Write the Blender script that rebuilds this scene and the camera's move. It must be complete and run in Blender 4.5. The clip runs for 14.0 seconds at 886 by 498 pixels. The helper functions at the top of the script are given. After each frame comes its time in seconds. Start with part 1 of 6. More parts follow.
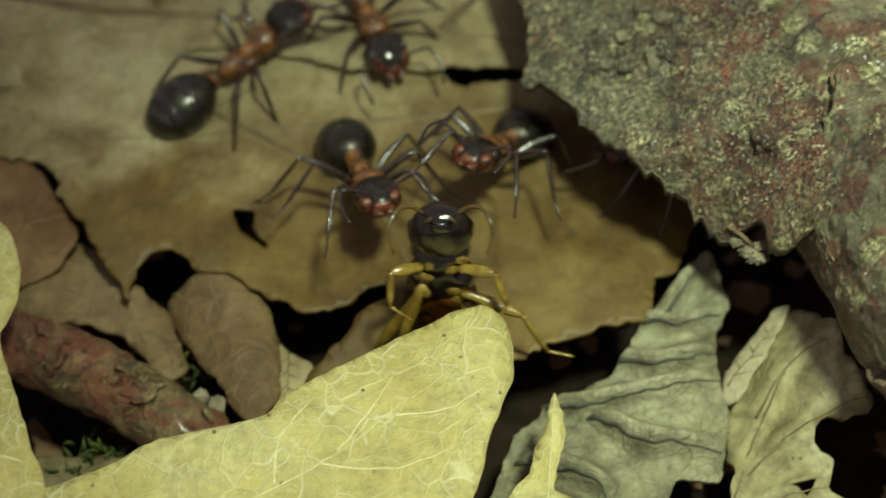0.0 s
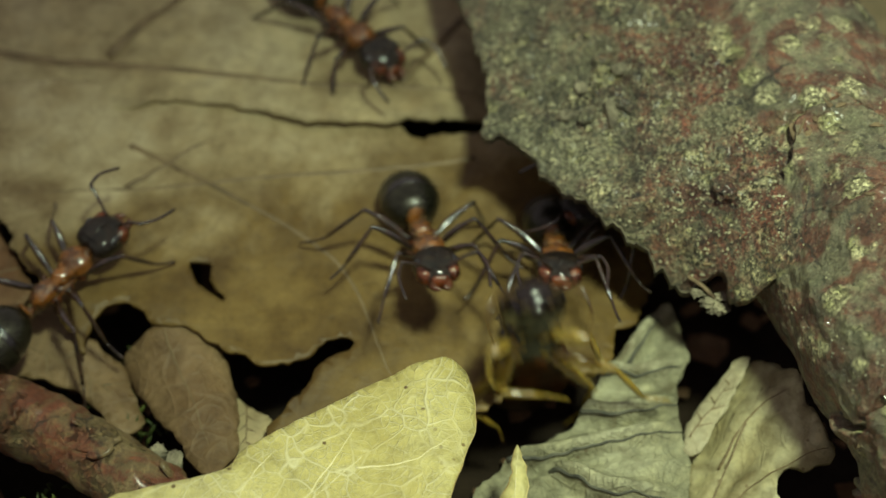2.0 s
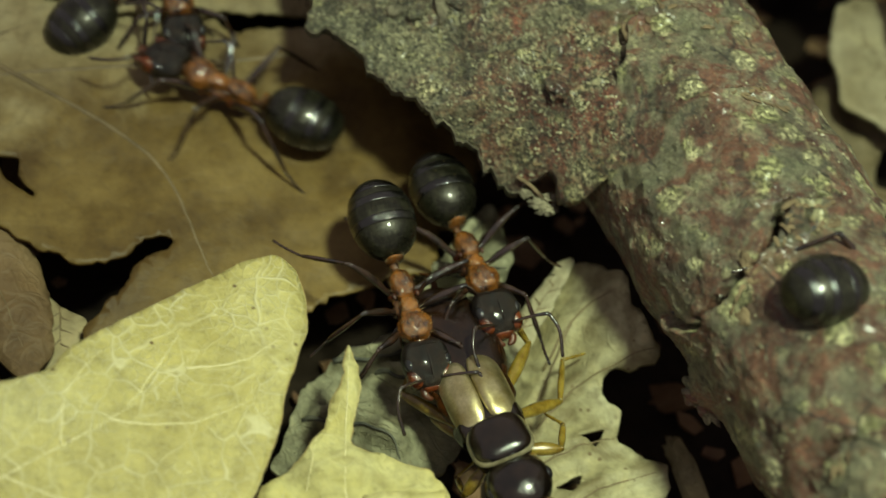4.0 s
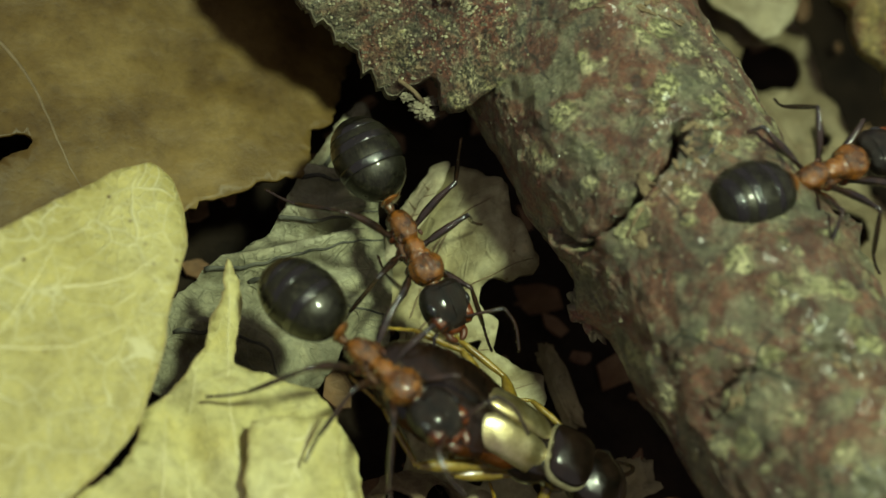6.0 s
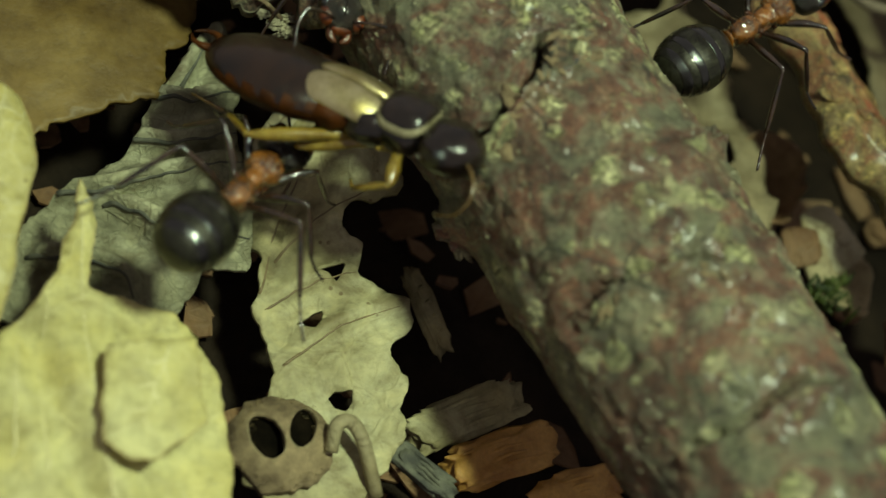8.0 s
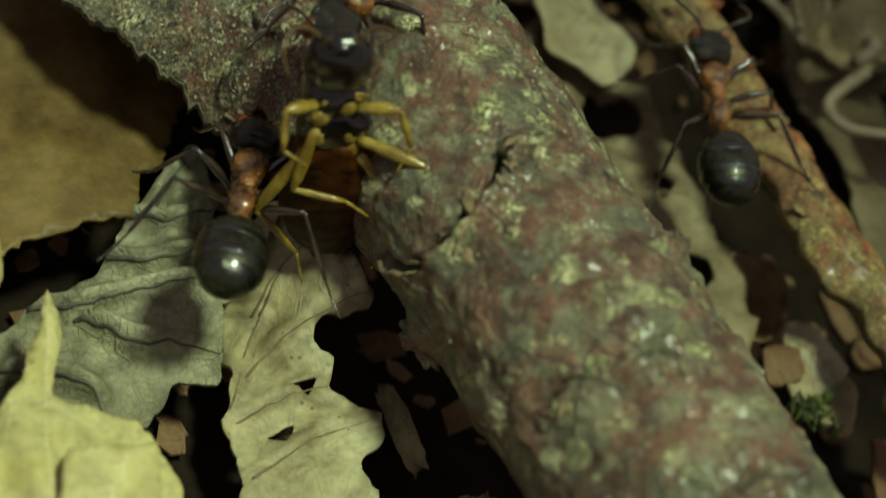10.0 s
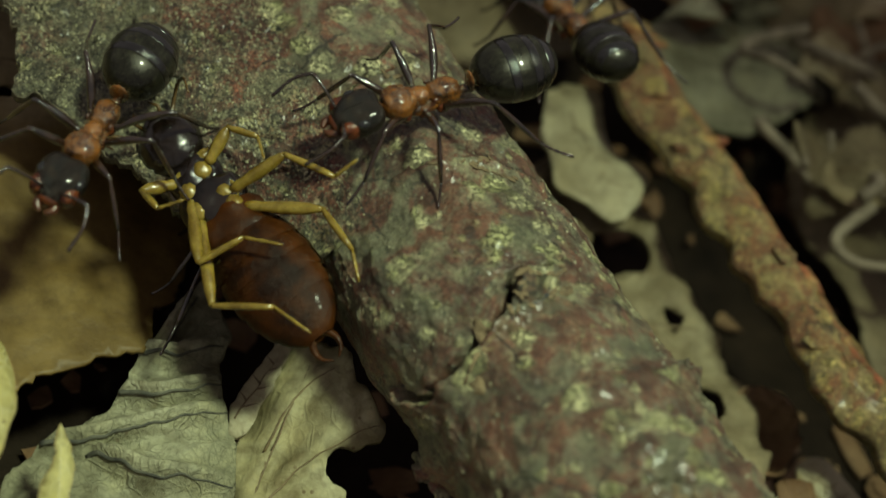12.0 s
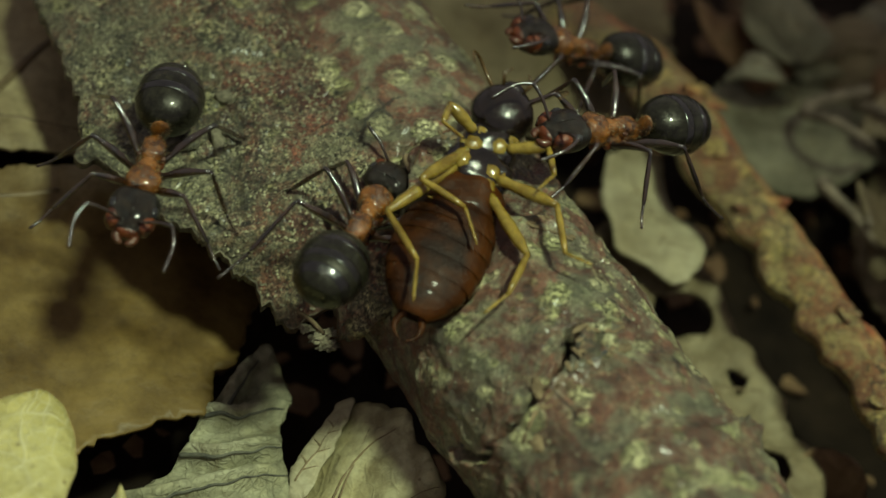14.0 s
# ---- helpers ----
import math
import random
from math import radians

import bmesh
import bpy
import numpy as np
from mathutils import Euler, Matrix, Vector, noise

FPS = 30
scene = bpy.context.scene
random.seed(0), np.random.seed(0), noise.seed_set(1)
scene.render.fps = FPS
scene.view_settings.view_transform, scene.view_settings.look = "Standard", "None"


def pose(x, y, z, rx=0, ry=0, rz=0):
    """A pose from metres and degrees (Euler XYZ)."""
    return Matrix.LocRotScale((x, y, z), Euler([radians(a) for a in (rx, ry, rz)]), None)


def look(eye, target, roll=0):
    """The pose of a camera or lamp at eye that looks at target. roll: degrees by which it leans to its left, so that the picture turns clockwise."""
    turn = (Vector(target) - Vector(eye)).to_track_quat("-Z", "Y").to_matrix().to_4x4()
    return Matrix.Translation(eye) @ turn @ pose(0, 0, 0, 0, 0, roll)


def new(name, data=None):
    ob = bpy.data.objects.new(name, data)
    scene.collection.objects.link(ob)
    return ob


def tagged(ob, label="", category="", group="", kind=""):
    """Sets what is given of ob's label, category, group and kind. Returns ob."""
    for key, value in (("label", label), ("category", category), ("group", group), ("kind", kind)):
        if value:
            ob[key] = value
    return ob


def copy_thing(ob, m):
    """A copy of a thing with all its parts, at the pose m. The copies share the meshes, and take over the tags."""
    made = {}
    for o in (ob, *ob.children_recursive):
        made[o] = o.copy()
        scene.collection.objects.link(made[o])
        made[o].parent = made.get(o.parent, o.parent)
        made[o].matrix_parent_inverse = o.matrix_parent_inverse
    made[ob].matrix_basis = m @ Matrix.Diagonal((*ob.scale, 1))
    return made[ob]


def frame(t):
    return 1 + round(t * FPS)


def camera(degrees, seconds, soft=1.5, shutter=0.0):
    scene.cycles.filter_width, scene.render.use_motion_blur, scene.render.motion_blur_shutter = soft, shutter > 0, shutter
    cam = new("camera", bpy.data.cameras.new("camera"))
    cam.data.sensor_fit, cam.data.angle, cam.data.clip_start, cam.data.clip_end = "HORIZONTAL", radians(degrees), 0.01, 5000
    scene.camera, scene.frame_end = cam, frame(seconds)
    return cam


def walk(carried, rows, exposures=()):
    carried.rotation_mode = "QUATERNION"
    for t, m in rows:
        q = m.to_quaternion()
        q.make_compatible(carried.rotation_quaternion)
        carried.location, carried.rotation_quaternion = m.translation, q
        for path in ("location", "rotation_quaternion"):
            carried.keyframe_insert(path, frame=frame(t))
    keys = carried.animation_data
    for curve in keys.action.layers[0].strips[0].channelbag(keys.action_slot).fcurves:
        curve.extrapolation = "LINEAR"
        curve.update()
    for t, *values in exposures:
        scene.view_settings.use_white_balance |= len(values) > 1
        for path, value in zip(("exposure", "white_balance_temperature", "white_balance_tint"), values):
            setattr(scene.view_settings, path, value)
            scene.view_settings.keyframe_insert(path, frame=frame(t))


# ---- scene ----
from mathutils import geometry

S = 0.001  # the plan below is in millimetres
cam = camera(28.0, 14.0, soft=1.35, shutter=0.5)
cam.data.dof.use_dof = True
cam.data.dof.focus_distance = 50.2 * S
cam.data.dof.aperture_fstop = 62.0
EXPOSURE = [(0.0, -0.14, 6500, 10), (3.5, -0.20, 6500, 9), (6.5, -0.38, 6500, 4), (9.5, -0.47, 6500, 2), (10.5, -0.54, 6500, 5), (11.5, -0.60, 6500, 7), (14.0, -0.56, 6500, 6)]
PATH = [
    (0.0, 0.00, -31.05, 46.85, -0.00, -55.00, -0.00),
    (0.5, -0.68, -31.20, 46.36, -1.11, -53.73, -1.57),
    (1.0, -0.84, -31.15, 46.32, -1.43, -53.56, -1.94),
    (1.5, -0.81, -31.34, 46.21, -1.37, -52.99, -1.88),
    (2.0, -0.72, -31.13, 46.37, -1.32, -52.95, -1.58),
    (2.5, -0.72, -31.27, 46.09, -1.32, -53.01, -2.02),
    (3.0, -1.64, -31.16, 45.78, -2.99, -53.16, -4.33),
    (3.5, -2.49, -31.24, 45.27, -4.53, -53.82, -6.59),
    (6.0, -6.86, -27.00, 44.15, -9.66, -60.50, -16.46),
    (6.5, -6.78, -27.00, 43.89, -10.05, -60.47, -16.97),
    (7.0, -6.98, -26.95, 43.42, -11.24, -62.14, -19.22),
    (9.5, -4.70, -29.59, 42.18, -13.83, -56.11, -19.36),
    (10.0, -4.48, -30.11, 42.32, -12.61, -54.50, -18.03),
    (10.5, -4.87, -30.65, 42.01, -13.26, -51.65, -18.54),
    (11.0, -4.61, -30.64, 42.26, -12.38, -51.48, -17.32),
    (11.5, -4.64, -30.68, 42.19, -12.63, -50.86, -17.52),
    (12.0, -4.66, -30.87, 42.12, -12.77, -49.34, -17.55),
    (12.5, -4.28, -31.30, 41.91, -11.59, -48.20, -15.68),
    (13.0, -4.05, -31.51, 41.75, -11.10, -47.62, -15.12),
    (13.5, -3.78, -31.41, 41.83, -10.81, -47.81, -14.63),
    (14.0, -4.22, -31.47, 41.84, -11.57, -47.00, -15.37),
]
walk(cam, [(t, pose(x * S, y * S, z * S, 90 + pitch, roll, yaw)) for t, x, y, z, yaw, pitch, roll in PATH], EXPOSURE)

# ---- light: one hand lamp held above and to the right, in a dark wood ----
world = bpy.data.worlds.new("night")
scene.world = world
world.use_nodes = True
world.node_tree.nodes["Background"].inputs["Color"].default_value = (1.0, 0.87, 0.86, 1)
world.node_tree.nodes["Background"].inputs["Strength"].default_value = 0.34
lamp_data = bpy.data.lights.new("hand_lamp", "SPOT")
lamp_data.energy = 1.2
lamp_data.color = (0.86, 1.0, 0.68)
lamp_data.shadow_soft_size = 8.0 * S
lamp_data.spot_size = radians(30)
lamp_data.spot_blend = 1.0
lamp = new("hand_lamp", lamp_data)
lamp.matrix_world = look(Vector((25.0, -24, 129)) * S, Vector((10.5, -10, 3)) * S)


# ---- small tools ----
def part(name, bm, material, parent=None, label="", smooth=True):
    """Links a bmesh built in millimetres as one mesh object."""
    bmesh.ops.recalc_face_normals(bm, faces=bm.faces)
    bm.transform(Matrix.Scale(S, 4))
    me = bpy.data.meshes.new(name)
    bm.to_mesh(me)
    bm.free()
    if smooth:
        me.polygons.foreach_set("use_smooth", [True] * len(me.polygons))
    me.materials.append(material)
    ob = new(name, me)
    ob.parent = parent
    if label:
        ob["label"] = label
    return ob


def mesh_part(name, verts, faces, material, parent=None, label="", smooth=True):
    """The same from plain vertex and face lists in millimetres."""
    me = bpy.data.meshes.new(name)
    me.from_pydata([(v[0] * S, v[1] * S, v[2] * S) for v in verts], [], faces)
    if smooth:
        me.polygons.foreach_set("use_smooth", [True] * len(me.polygons))
    me.materials.append(material)
    ob = new(name, me)
    ob.parent = parent
    if label:
        ob["label"] = label
    return ob


def tube(bm, pts, radii, seg=8):
    """A round tapered tube along points."""
    pts = [Vector(p) for p in pts]
    rings = []
    for i, p in enumerate(pts):
        d = (pts[min(i + 1, len(pts) - 1)] - pts[max(i - 1, 0)]).normalized()
        a = d.orthogonal().normalized() if not rings else (side - d * side.dot(d)).normalized()
        side = a
        b = d.cross(a)
        rings.append([bm.verts.new(p + (a * math.cos(k * math.tau / seg) + b * math.sin(k * math.tau / seg)) * radii[i]) for k in range(seg)])
    for r0, r1 in zip(rings, rings[1:]):
        for k in range(seg):
            bm.faces.new((r0[k], r0[(k + 1) % seg], r1[(k + 1) % seg], r1[k]))
    bm.faces.new(rings[0][::-1])
    bm.faces.new(rings[-1])
    return bm


def curve_points(ctrl, n=10):
    """A smooth path along control points."""
    c = [Vector(p) for p in ctrl]
    c = [c[0] * 2 - c[1]] + c + [c[-1] * 2 - c[-2]]
    out = []
    for i in range(1, len(c) - 2):
        for k in range(n):
            t = k / n
            out.append(0.5 * (2 * c[i] + (c[i + 1] - c[i - 1]) * t + (2 * c[i - 1] - 5 * c[i] + 4 * c[i + 1] - c[i + 2]) * t * t + (3 * c[i] - c[i - 1] - 3 * c[i + 1] + c[i + 2]) * t ** 3))
    out.append(c[-2])
    return out


def blob(bm, c, r, sub=3, bumps=0.0, seed=0.0, scale=3.0):
    """An ellipsoid, uneven where bumps is given."""
    made = bmesh.ops.create_icosphere(bm, subdivisions=sub, radius=1)["verts"]
    for v in made:
        n = v.co.normalized()
        k = 1 + bumps * noise.noise(n * scale + Vector((seed, seed * 0.7, 3)))
        v.co = Vector((c[0] + n.x * r[0] * k, c[1] + n.y * r[1] * k, c[2] + n.z * r[2] * k))
    return made


def fbm(x, y, z=0.0, octaves=4):
    return noise.fractal(Vector((x, y, z)), 1.0, 2.0, octaves)


# ---- materials ----
def nodes_of(name):
    m = bpy.data.materials.new(name)
    m.use_nodes = True
    return m, m.node_tree.nodes, m.node_tree.links


def coords(n, l, scale=1000.0):
    """Object coordinates in millimetres, shifted a little from thing to thing."""
    tc = n.new("ShaderNodeTexCoord")
    mp = n.new("ShaderNodeMapping")
    mp.inputs["Scale"].default_value = (scale, scale, scale)
    l.new(tc.outputs["Object"], mp.inputs["Vector"])
    return mp.outputs["Vector"]


def noise_node(n, l, vec, scale, detail=6, rough=0.6, distortion=0.0):
    t = n.new("ShaderNodeTexNoise")
    t.inputs["Scale"].default_value = scale
    t.inputs["Detail"].default_value = detail
    t.inputs["Roughness"].default_value = rough
    t.inputs["Distortion"].default_value = distortion
    l.new(vec, t.inputs["Vector"])
    return t.outputs["Fac"]


def ramp(n, l, fac, stops):
    r = n.new("ShaderNodeValToRGB")
    els = r.color_ramp.elements
    while len(els) < len(stops):
        els.new(0.5)
    for e, (p, c) in zip(els, stops):
        e.position = p
        e.color = (*c, 1) if len(c) == 3 else c
    l.new(fac, r.inputs["Fac"])
    return r.outputs["Color"]


def mix(n, l, fac, a, b, mode="MIX"):
    m = n.new("ShaderNodeMix")
    m.data_type, m.blend_type = "RGBA", mode
    for sock, v in ((m.inputs[0], fac), (m.inputs[6], a), (m.inputs[7], b)):
        if isinstance(v, (int, float)):
            sock.default_value = v
        elif isinstance(v, tuple):
            sock.default_value = (*v, 1)
        else:
            l.new(v, sock)
    return m.outputs[2]


def voronoi(n, l, vec, scale, feature="F1", rnd=1.0):
    v = n.new("ShaderNodeTexVoronoi")
    v.feature = feature
    v.inputs["Scale"].default_value = scale
    v.inputs["Randomness"].default_value = rnd
    l.new(vec, v.inputs["Vector"])
    return v.outputs["Distance"]


def bump(n, l, height, strength, distance, normal=None):
    b = n.new("ShaderNodeBump")
    b.inputs["Strength"].default_value = strength
    b.inputs["Distance"].default_value = distance * S
    l.new(height, b.inputs["Height"])
    if normal is not None:
        l.new(normal, b.inputs["Normal"])
    return b.outputs["Normal"]


def leaf_material(name, dark, mid, light, vein, mesh_scale=1.6, rough=0.6, sheer=0.25, vein_fac=0.5, spots=0.0, relief=0.08, gloss=0.3, blotch=0.5):
    m, n, l = nodes_of(name)
    p = n["Principled BSDF"]
    v = coords(n, l)
    big = noise_node(n, l, v, 0.22, 5, 0.6)
    fine = noise_node(n, l, v, 2.6, 8, 0.68)
    base = ramp(n, l, big, [(0.32, dark), (0.5, mid), (0.68, light)])
    grain = ramp(n, l, fine, [(0.3, (0.62, 0.60, 0.56)), (0.5, (0.95, 0.95, 0.93)), (0.72, (1.12, 1.10, 1.05))])
    col = mix(n, l, 0.8, base, grain, "MULTIPLY")
    mottle = noise_node(n, l, v, 0.75, 5, 0.62, 0.5)
    col = mix(n, l, blotch, col, ramp(n, l, mottle, [(0.36, (0.55, 0.50, 0.45)), (0.5, (1.0, 1.0, 1.0)), (0.64, (1.28, 1.25, 1.18))]), "MULTIPLY")
    warp = n.new("ShaderNodeVectorMath")
    warp.operation = "ADD"
    wn = n.new("ShaderNodeTexNoise")
    wn.inputs["Scale"].default_value = 0.9
    wn.inputs["Detail"].default_value = 1
    l.new(v, wn.inputs["Vector"])
    part_warp = n.new("ShaderNodeVectorMath")
    part_warp.operation = "SCALE"
    part_warp.inputs["Scale"].default_value = 0.7
    l.new(wn.outputs["Color"], part_warp.inputs[0])
    l.new(v, warp.inputs[0])
    l.new(part_warp.outputs[0], warp.inputs[1])
    net1 = voronoi(n, l, warp.outputs["Vector"], mesh_scale, "DISTANCE_TO_EDGE")
    net2 = voronoi(n, l, warp.outputs["Vector"], mesh_scale * 0.33, "DISTANCE_TO_EDGE")
    net3 = voronoi(n, l, warp.outputs["Vector"], mesh_scale * 2.4, "DISTANCE_TO_EDGE")
    f1 = ramp(n, l, net1, [(0.0, (0.9, 0.9, 0.9)), (0.03, (0.5, 0.5, 0.5)), (0.07, (0, 0, 0))])
    f2 = ramp(n, l, net2, [(0.0, (1, 1, 1)), (0.018, (0.8, 0.8, 0.8)), (0.04, (0, 0, 0))])
    f3 = ramp(n, l, net3, [(0.0, (0.4, 0.4, 0.4)), (0.10, (0, 0, 0))])
    patchy = ramp(n, l, noise_node(n, l, v, 0.7, 4), [(0.38, (0.25, 0.25, 0.25)), (0.60, (1, 1, 1))])
    net = mix(n, l, 1.0, mix(n, l, 1.0, f1, f2, "LIGHTEN"), f3, "LIGHTEN")
    net = mix(n, l, 1.0, net, patchy, "MULTIPLY")
    amount = n.new("ShaderNodeMath")
    amount.operation = "MULTIPLY"
    amount.inputs[1].default_value = vein_fac
    l.new(net, amount.inputs[0])
    col = mix(n, l, amount.outputs[0], col, vein)
    if spots:
        dots = voronoi(n, l, v, 2.2)
        sf = ramp(n, l, dots, [(0.10, (1, 1, 1)), (0.18, (0, 0, 0))])
        patch = ramp(n, l, noise_node(n, l, v, 0.5, 3), [(0.55, (0, 0, 0)), (0.62, (spots, spots, spots))])
        both = mix(n, l, 1.0, sf, patch, "MULTIPLY")
        col = mix(n, l, both, col, (0.10, 0.05, 0.02))
    l.new(col, p.inputs["Base Color"])
    p.inputs["Roughness"].default_value = rough
    p.inputs["Specular IOR Level"].default_value = gloss
    h = bump(n, l, net, 0.5, relief)
    h = bump(n, l, fine, 0.6, relief, h)
    h = bump(n, l, big, 0.5, relief * 6, h)
    l.new(h, p.inputs["Normal"])
    if sheer:
        tr = n.new("ShaderNodeBsdfTranslucent")
        l.new(col, tr.inputs["Color"])
        ms = n.new("ShaderNodeMixShader")
        ms.inputs[0].default_value = sheer
        l.new(p.outputs[0], ms.inputs[1])
        l.new(tr.outputs[0], ms.inputs[2])
        l.new(ms.outputs[0], n["Material Output"].inputs["Surface"])
    return m


def stained_leaf():
    """One leaf, brown where it is wet and bleached to buff towards its far edge."""
    m, n, l = nodes_of("stained_leaf")
    p = n["Principled BSDF"]
    v = coords(n, l)
    fine = noise_node(n, l, v, 2.6, 8, 0.68)
    mott = noise_node(n, l, v, 0.42, 5, 0.6)
    brown = ramp(n, l, mott, [(0.34, (0.075, 0.042, 0.009)), (0.5, (0.136, 0.086, 0.023)), (0.66, (0.205, 0.138, 0.043))])
    buff = ramp(n, l, mott, [(0.34, (0.20, 0.145, 0.072)), (0.5, (0.345, 0.282, 0.158)), (0.66, (0.45, 0.39, 0.245))])
    far = n.new("ShaderNodeVectorMath")
    far.operation = "DOT_PRODUCT"
    far.inputs[1].default_value = (-0.22, 1.0, 0.0)
    l.new(v, far.inputs[0])
    wob = n.new("ShaderNodeMath")
    wob.operation = "MULTIPLY_ADD"
    wob.inputs[1].default_value = 9.0
    l.new(noise_node(n, l, v, 0.28, 5, 0.62, 0.4), wob.inputs[0])
    l.new(far.outputs["Value"], wob.inputs[2])
    bleach = n.new("ShaderNodeMapRange")
    for i, k in ((1, 9.6), (2, 13.2), (3, 0.0), (4, 0.95)):
        bleach.inputs[i].default_value = k
    l.new(wob.outputs[0], bleach.inputs[0])
    col = mix(n, l, bleach.outputs[0], brown, buff)
    col = mix(n, l, 0.7, col, ramp(n, l, fine, [(0.3, (0.62, 0.60, 0.56)), (0.5, (0.96, 0.96, 0.94)), (0.72, (1.12, 1.10, 1.05))]), "MULTIPLY")
    net = voronoi(n, l, v, 0.8, "DISTANCE_TO_EDGE")
    web = ramp(n, l, net, [(0.0, (0.22, 0.22, 0.22)), (0.05, (0, 0, 0))])
    col = mix(n, l, web, col, (0.12, 0.08, 0.03))
    l.new(col, p.inputs["Base Color"])
    p.inputs["Roughness"].default_value = 0.5
    p.inputs["Specular IOR Level"].default_value = 0.4
    h = bump(n, l, fine, 0.6, 0.05)
    l.new(bump(n, l, mott, 0.4, 0.15, h), p.inputs["Normal"])
    tr = n.new("ShaderNodeBsdfTranslucent")
    l.new(col, tr.inputs["Color"])
    ms = n.new("ShaderNodeMixShader")
    ms.inputs[0].default_value = 0.22
    l.new(p.outputs[0], ms.inputs[1])
    l.new(tr.outputs[0], ms.inputs[2])
    l.new(ms.outputs[0], n["Material Output"].inputs["Surface"])
    return m


def bark_material(name, red=1.0, pale=0.5, sand=0.7, grey=0.0, film=0.6, tint=(1.0, 1.0, 1.0), edge=False, gritty=0.45, contrast=0.75):
    m, n, l = nodes_of(name)
    p = n["Principled BSDF"]
    v = coords(n, l)
    big = noise_node(n, l, v, 0.42, 7, 0.66, 0.6)
    mid = noise_node(n, l, v, 1.5, 9, 0.72)
    fine = noise_node(n, l, v, 8.0, 8, 0.75)
    col = ramp(n, l, big, [(0.34, (0.150, 0.145, 0.098)), (0.44, (0.172, 0.150, 0.110)), (0.48, (0.160 * red, 0.110, 0.082)), (0.515, (0.158 * red, 0.066, 0.047)), (0.55, (0.125 * red, 0.056, 0.043)), (0.585, (0.160 * red, 0.120, 0.092)), (0.65, (0.20, 0.185, 0.130))])
    col = mix(n, l, 0.7, col, ramp(n, l, mid, [(0.36, (0.60, 0.59, 0.58)), (0.5, (1.0, 0.98, 0.95)), (0.66, (1.35, 1.35, 1.28))]), "MULTIPLY")
    if grey:
        gm = ramp(n, l, noise_node(n, l, v, 0.45, 6, 0.7), [(0.50, (grey, grey, grey)), (0.64, (0.12, 0.12, 0.12))])
        if edge:
            # the grey crust thins out towards the round of the twig
            sx = n.new("ShaderNodeVectorMath")
            sx.operation = "DOT_PRODUCT"
            sx.inputs[1].default_value = (1.0, 0.265, 0.0)
            l.new(v, sx.inputs[0])
            wob = n.new("ShaderNodeMath")
            wob.operation = "MULTIPLY_ADD"
            wob.inputs[1].default_value = 9.0
            l.new(noise_node(n, l, v, 0.55, 6, 0.7), wob.inputs[0])
            l.new(sx.outputs["Value"], wob.inputs[2])
            part_of = n.new("ShaderNodeMapRange")
            part_of.inputs[1].default_value = 11.0
            part_of.inputs[2].default_value = 13.4
            part_of.inputs[3].default_value = 1.0
            part_of.inputs[4].default_value = 0.0
            l.new(wob.outputs[0], part_of.inputs[0])
            gm = mix(n, l, 1.0, gm, part_of.outputs[0], "MULTIPLY")
        col = mix(n, l, gm, col, (0.165, 0.160, 0.112))
    tone = ramp(n, l, noise_node(n, l, v, 0.62, 4, 0.6, 0.4), [(0.37, (0.52, 0.52, 0.53)), (0.48, (0.92, 0.92, 0.92)), (0.62, (1.40, 1.38, 1.34))])
    col = mix(n, l, contrast, col, tone, "MULTIPLY")
    # grey-green film of algae
    algae = ramp(n, l, noise_node(n, l, v, 0.8, 10, 0.8), [(0.52, (0, 0, 0)), (0.64, (film, film, film))])
    col = mix(n, l, algae, col, (0.205, 0.200, 0.125))
    # pale scuffs drawn out along the wood
    st = n.new("ShaderNodeMapping")
    st.inputs["Rotation"].default_value = (0, 0, radians(-15))
    st.inputs["Scale"].default_value = (1.6, 0.8, 1.6)
    l.new(v, st.inputs["Vector"])
    scuff = ramp(n, l, noise_node(n, l, st.outputs["Vector"], 1.6, 8, 0.75), [(0.55, (0, 0, 0)), (0.70, (0.6, 0.6, 0.6))])
    col = mix(n, l, scuff, col, (0.36, 0.34, 0.26))
    # pale lichen spots with crumbly rims
    wv = n.new("ShaderNodeVectorMath")
    wv.operation = "ADD"
    wn = n.new("ShaderNodeTexNoise")
    wn.inputs["Scale"].default_value = 2.6
    wn.inputs["Detail"].default_value = 5
    l.new(v, wn.inputs["Vector"])
    less = n.new("ShaderNodeVectorMath")
    less.operation = "SCALE"
    less.inputs["Scale"].default_value = 0.42
    l.new(wn.outputs["Color"], less.inputs[0])
    l.new(v, wv.inputs[0])
    l.new(less.outputs[0], wv.inputs[1])
    spot = voronoi(n, l, wv.outputs["Vector"], 0.85)
    sf = ramp(n, l, spot, [(0.27, (1, 1, 1)), (0.33, (0.7, 0.7, 0.7)), (0.41, (0, 0, 0))])
    gate = ramp(n, l, noise_node(n, l, v, 0.7, 2), [(0.40, (0, 0, 0)), (0.52, (1, 1, 1))])
    sf = mix(n, l, 1.0, sf, gate, "MULTIPLY")
    small = ramp(n, l, voronoi(n, l, wv.outputs["Vector"], 1.9), [(0.14, (0.9, 0.9, 0.9)), (0.34, (0, 0, 0))])
    thin = ramp(n, l, noise_node(n, l, v, 0.55, 3), [(0.50, (0, 0, 0)), (0.60, (1, 1, 1))])
    sf = mix(n, l, 1.0, sf, mix(n, l, 1.0, small, thin, "MULTIPLY"), "LIGHTEN")
    sf = mix(n, l, 1.0, sf, ramp(n, l, fine, [(0.34, (0.35, 0.35, 0.35)), (0.52, (1, 1, 1))]), "MULTIPLY")
    am = n.new("ShaderNodeMath")
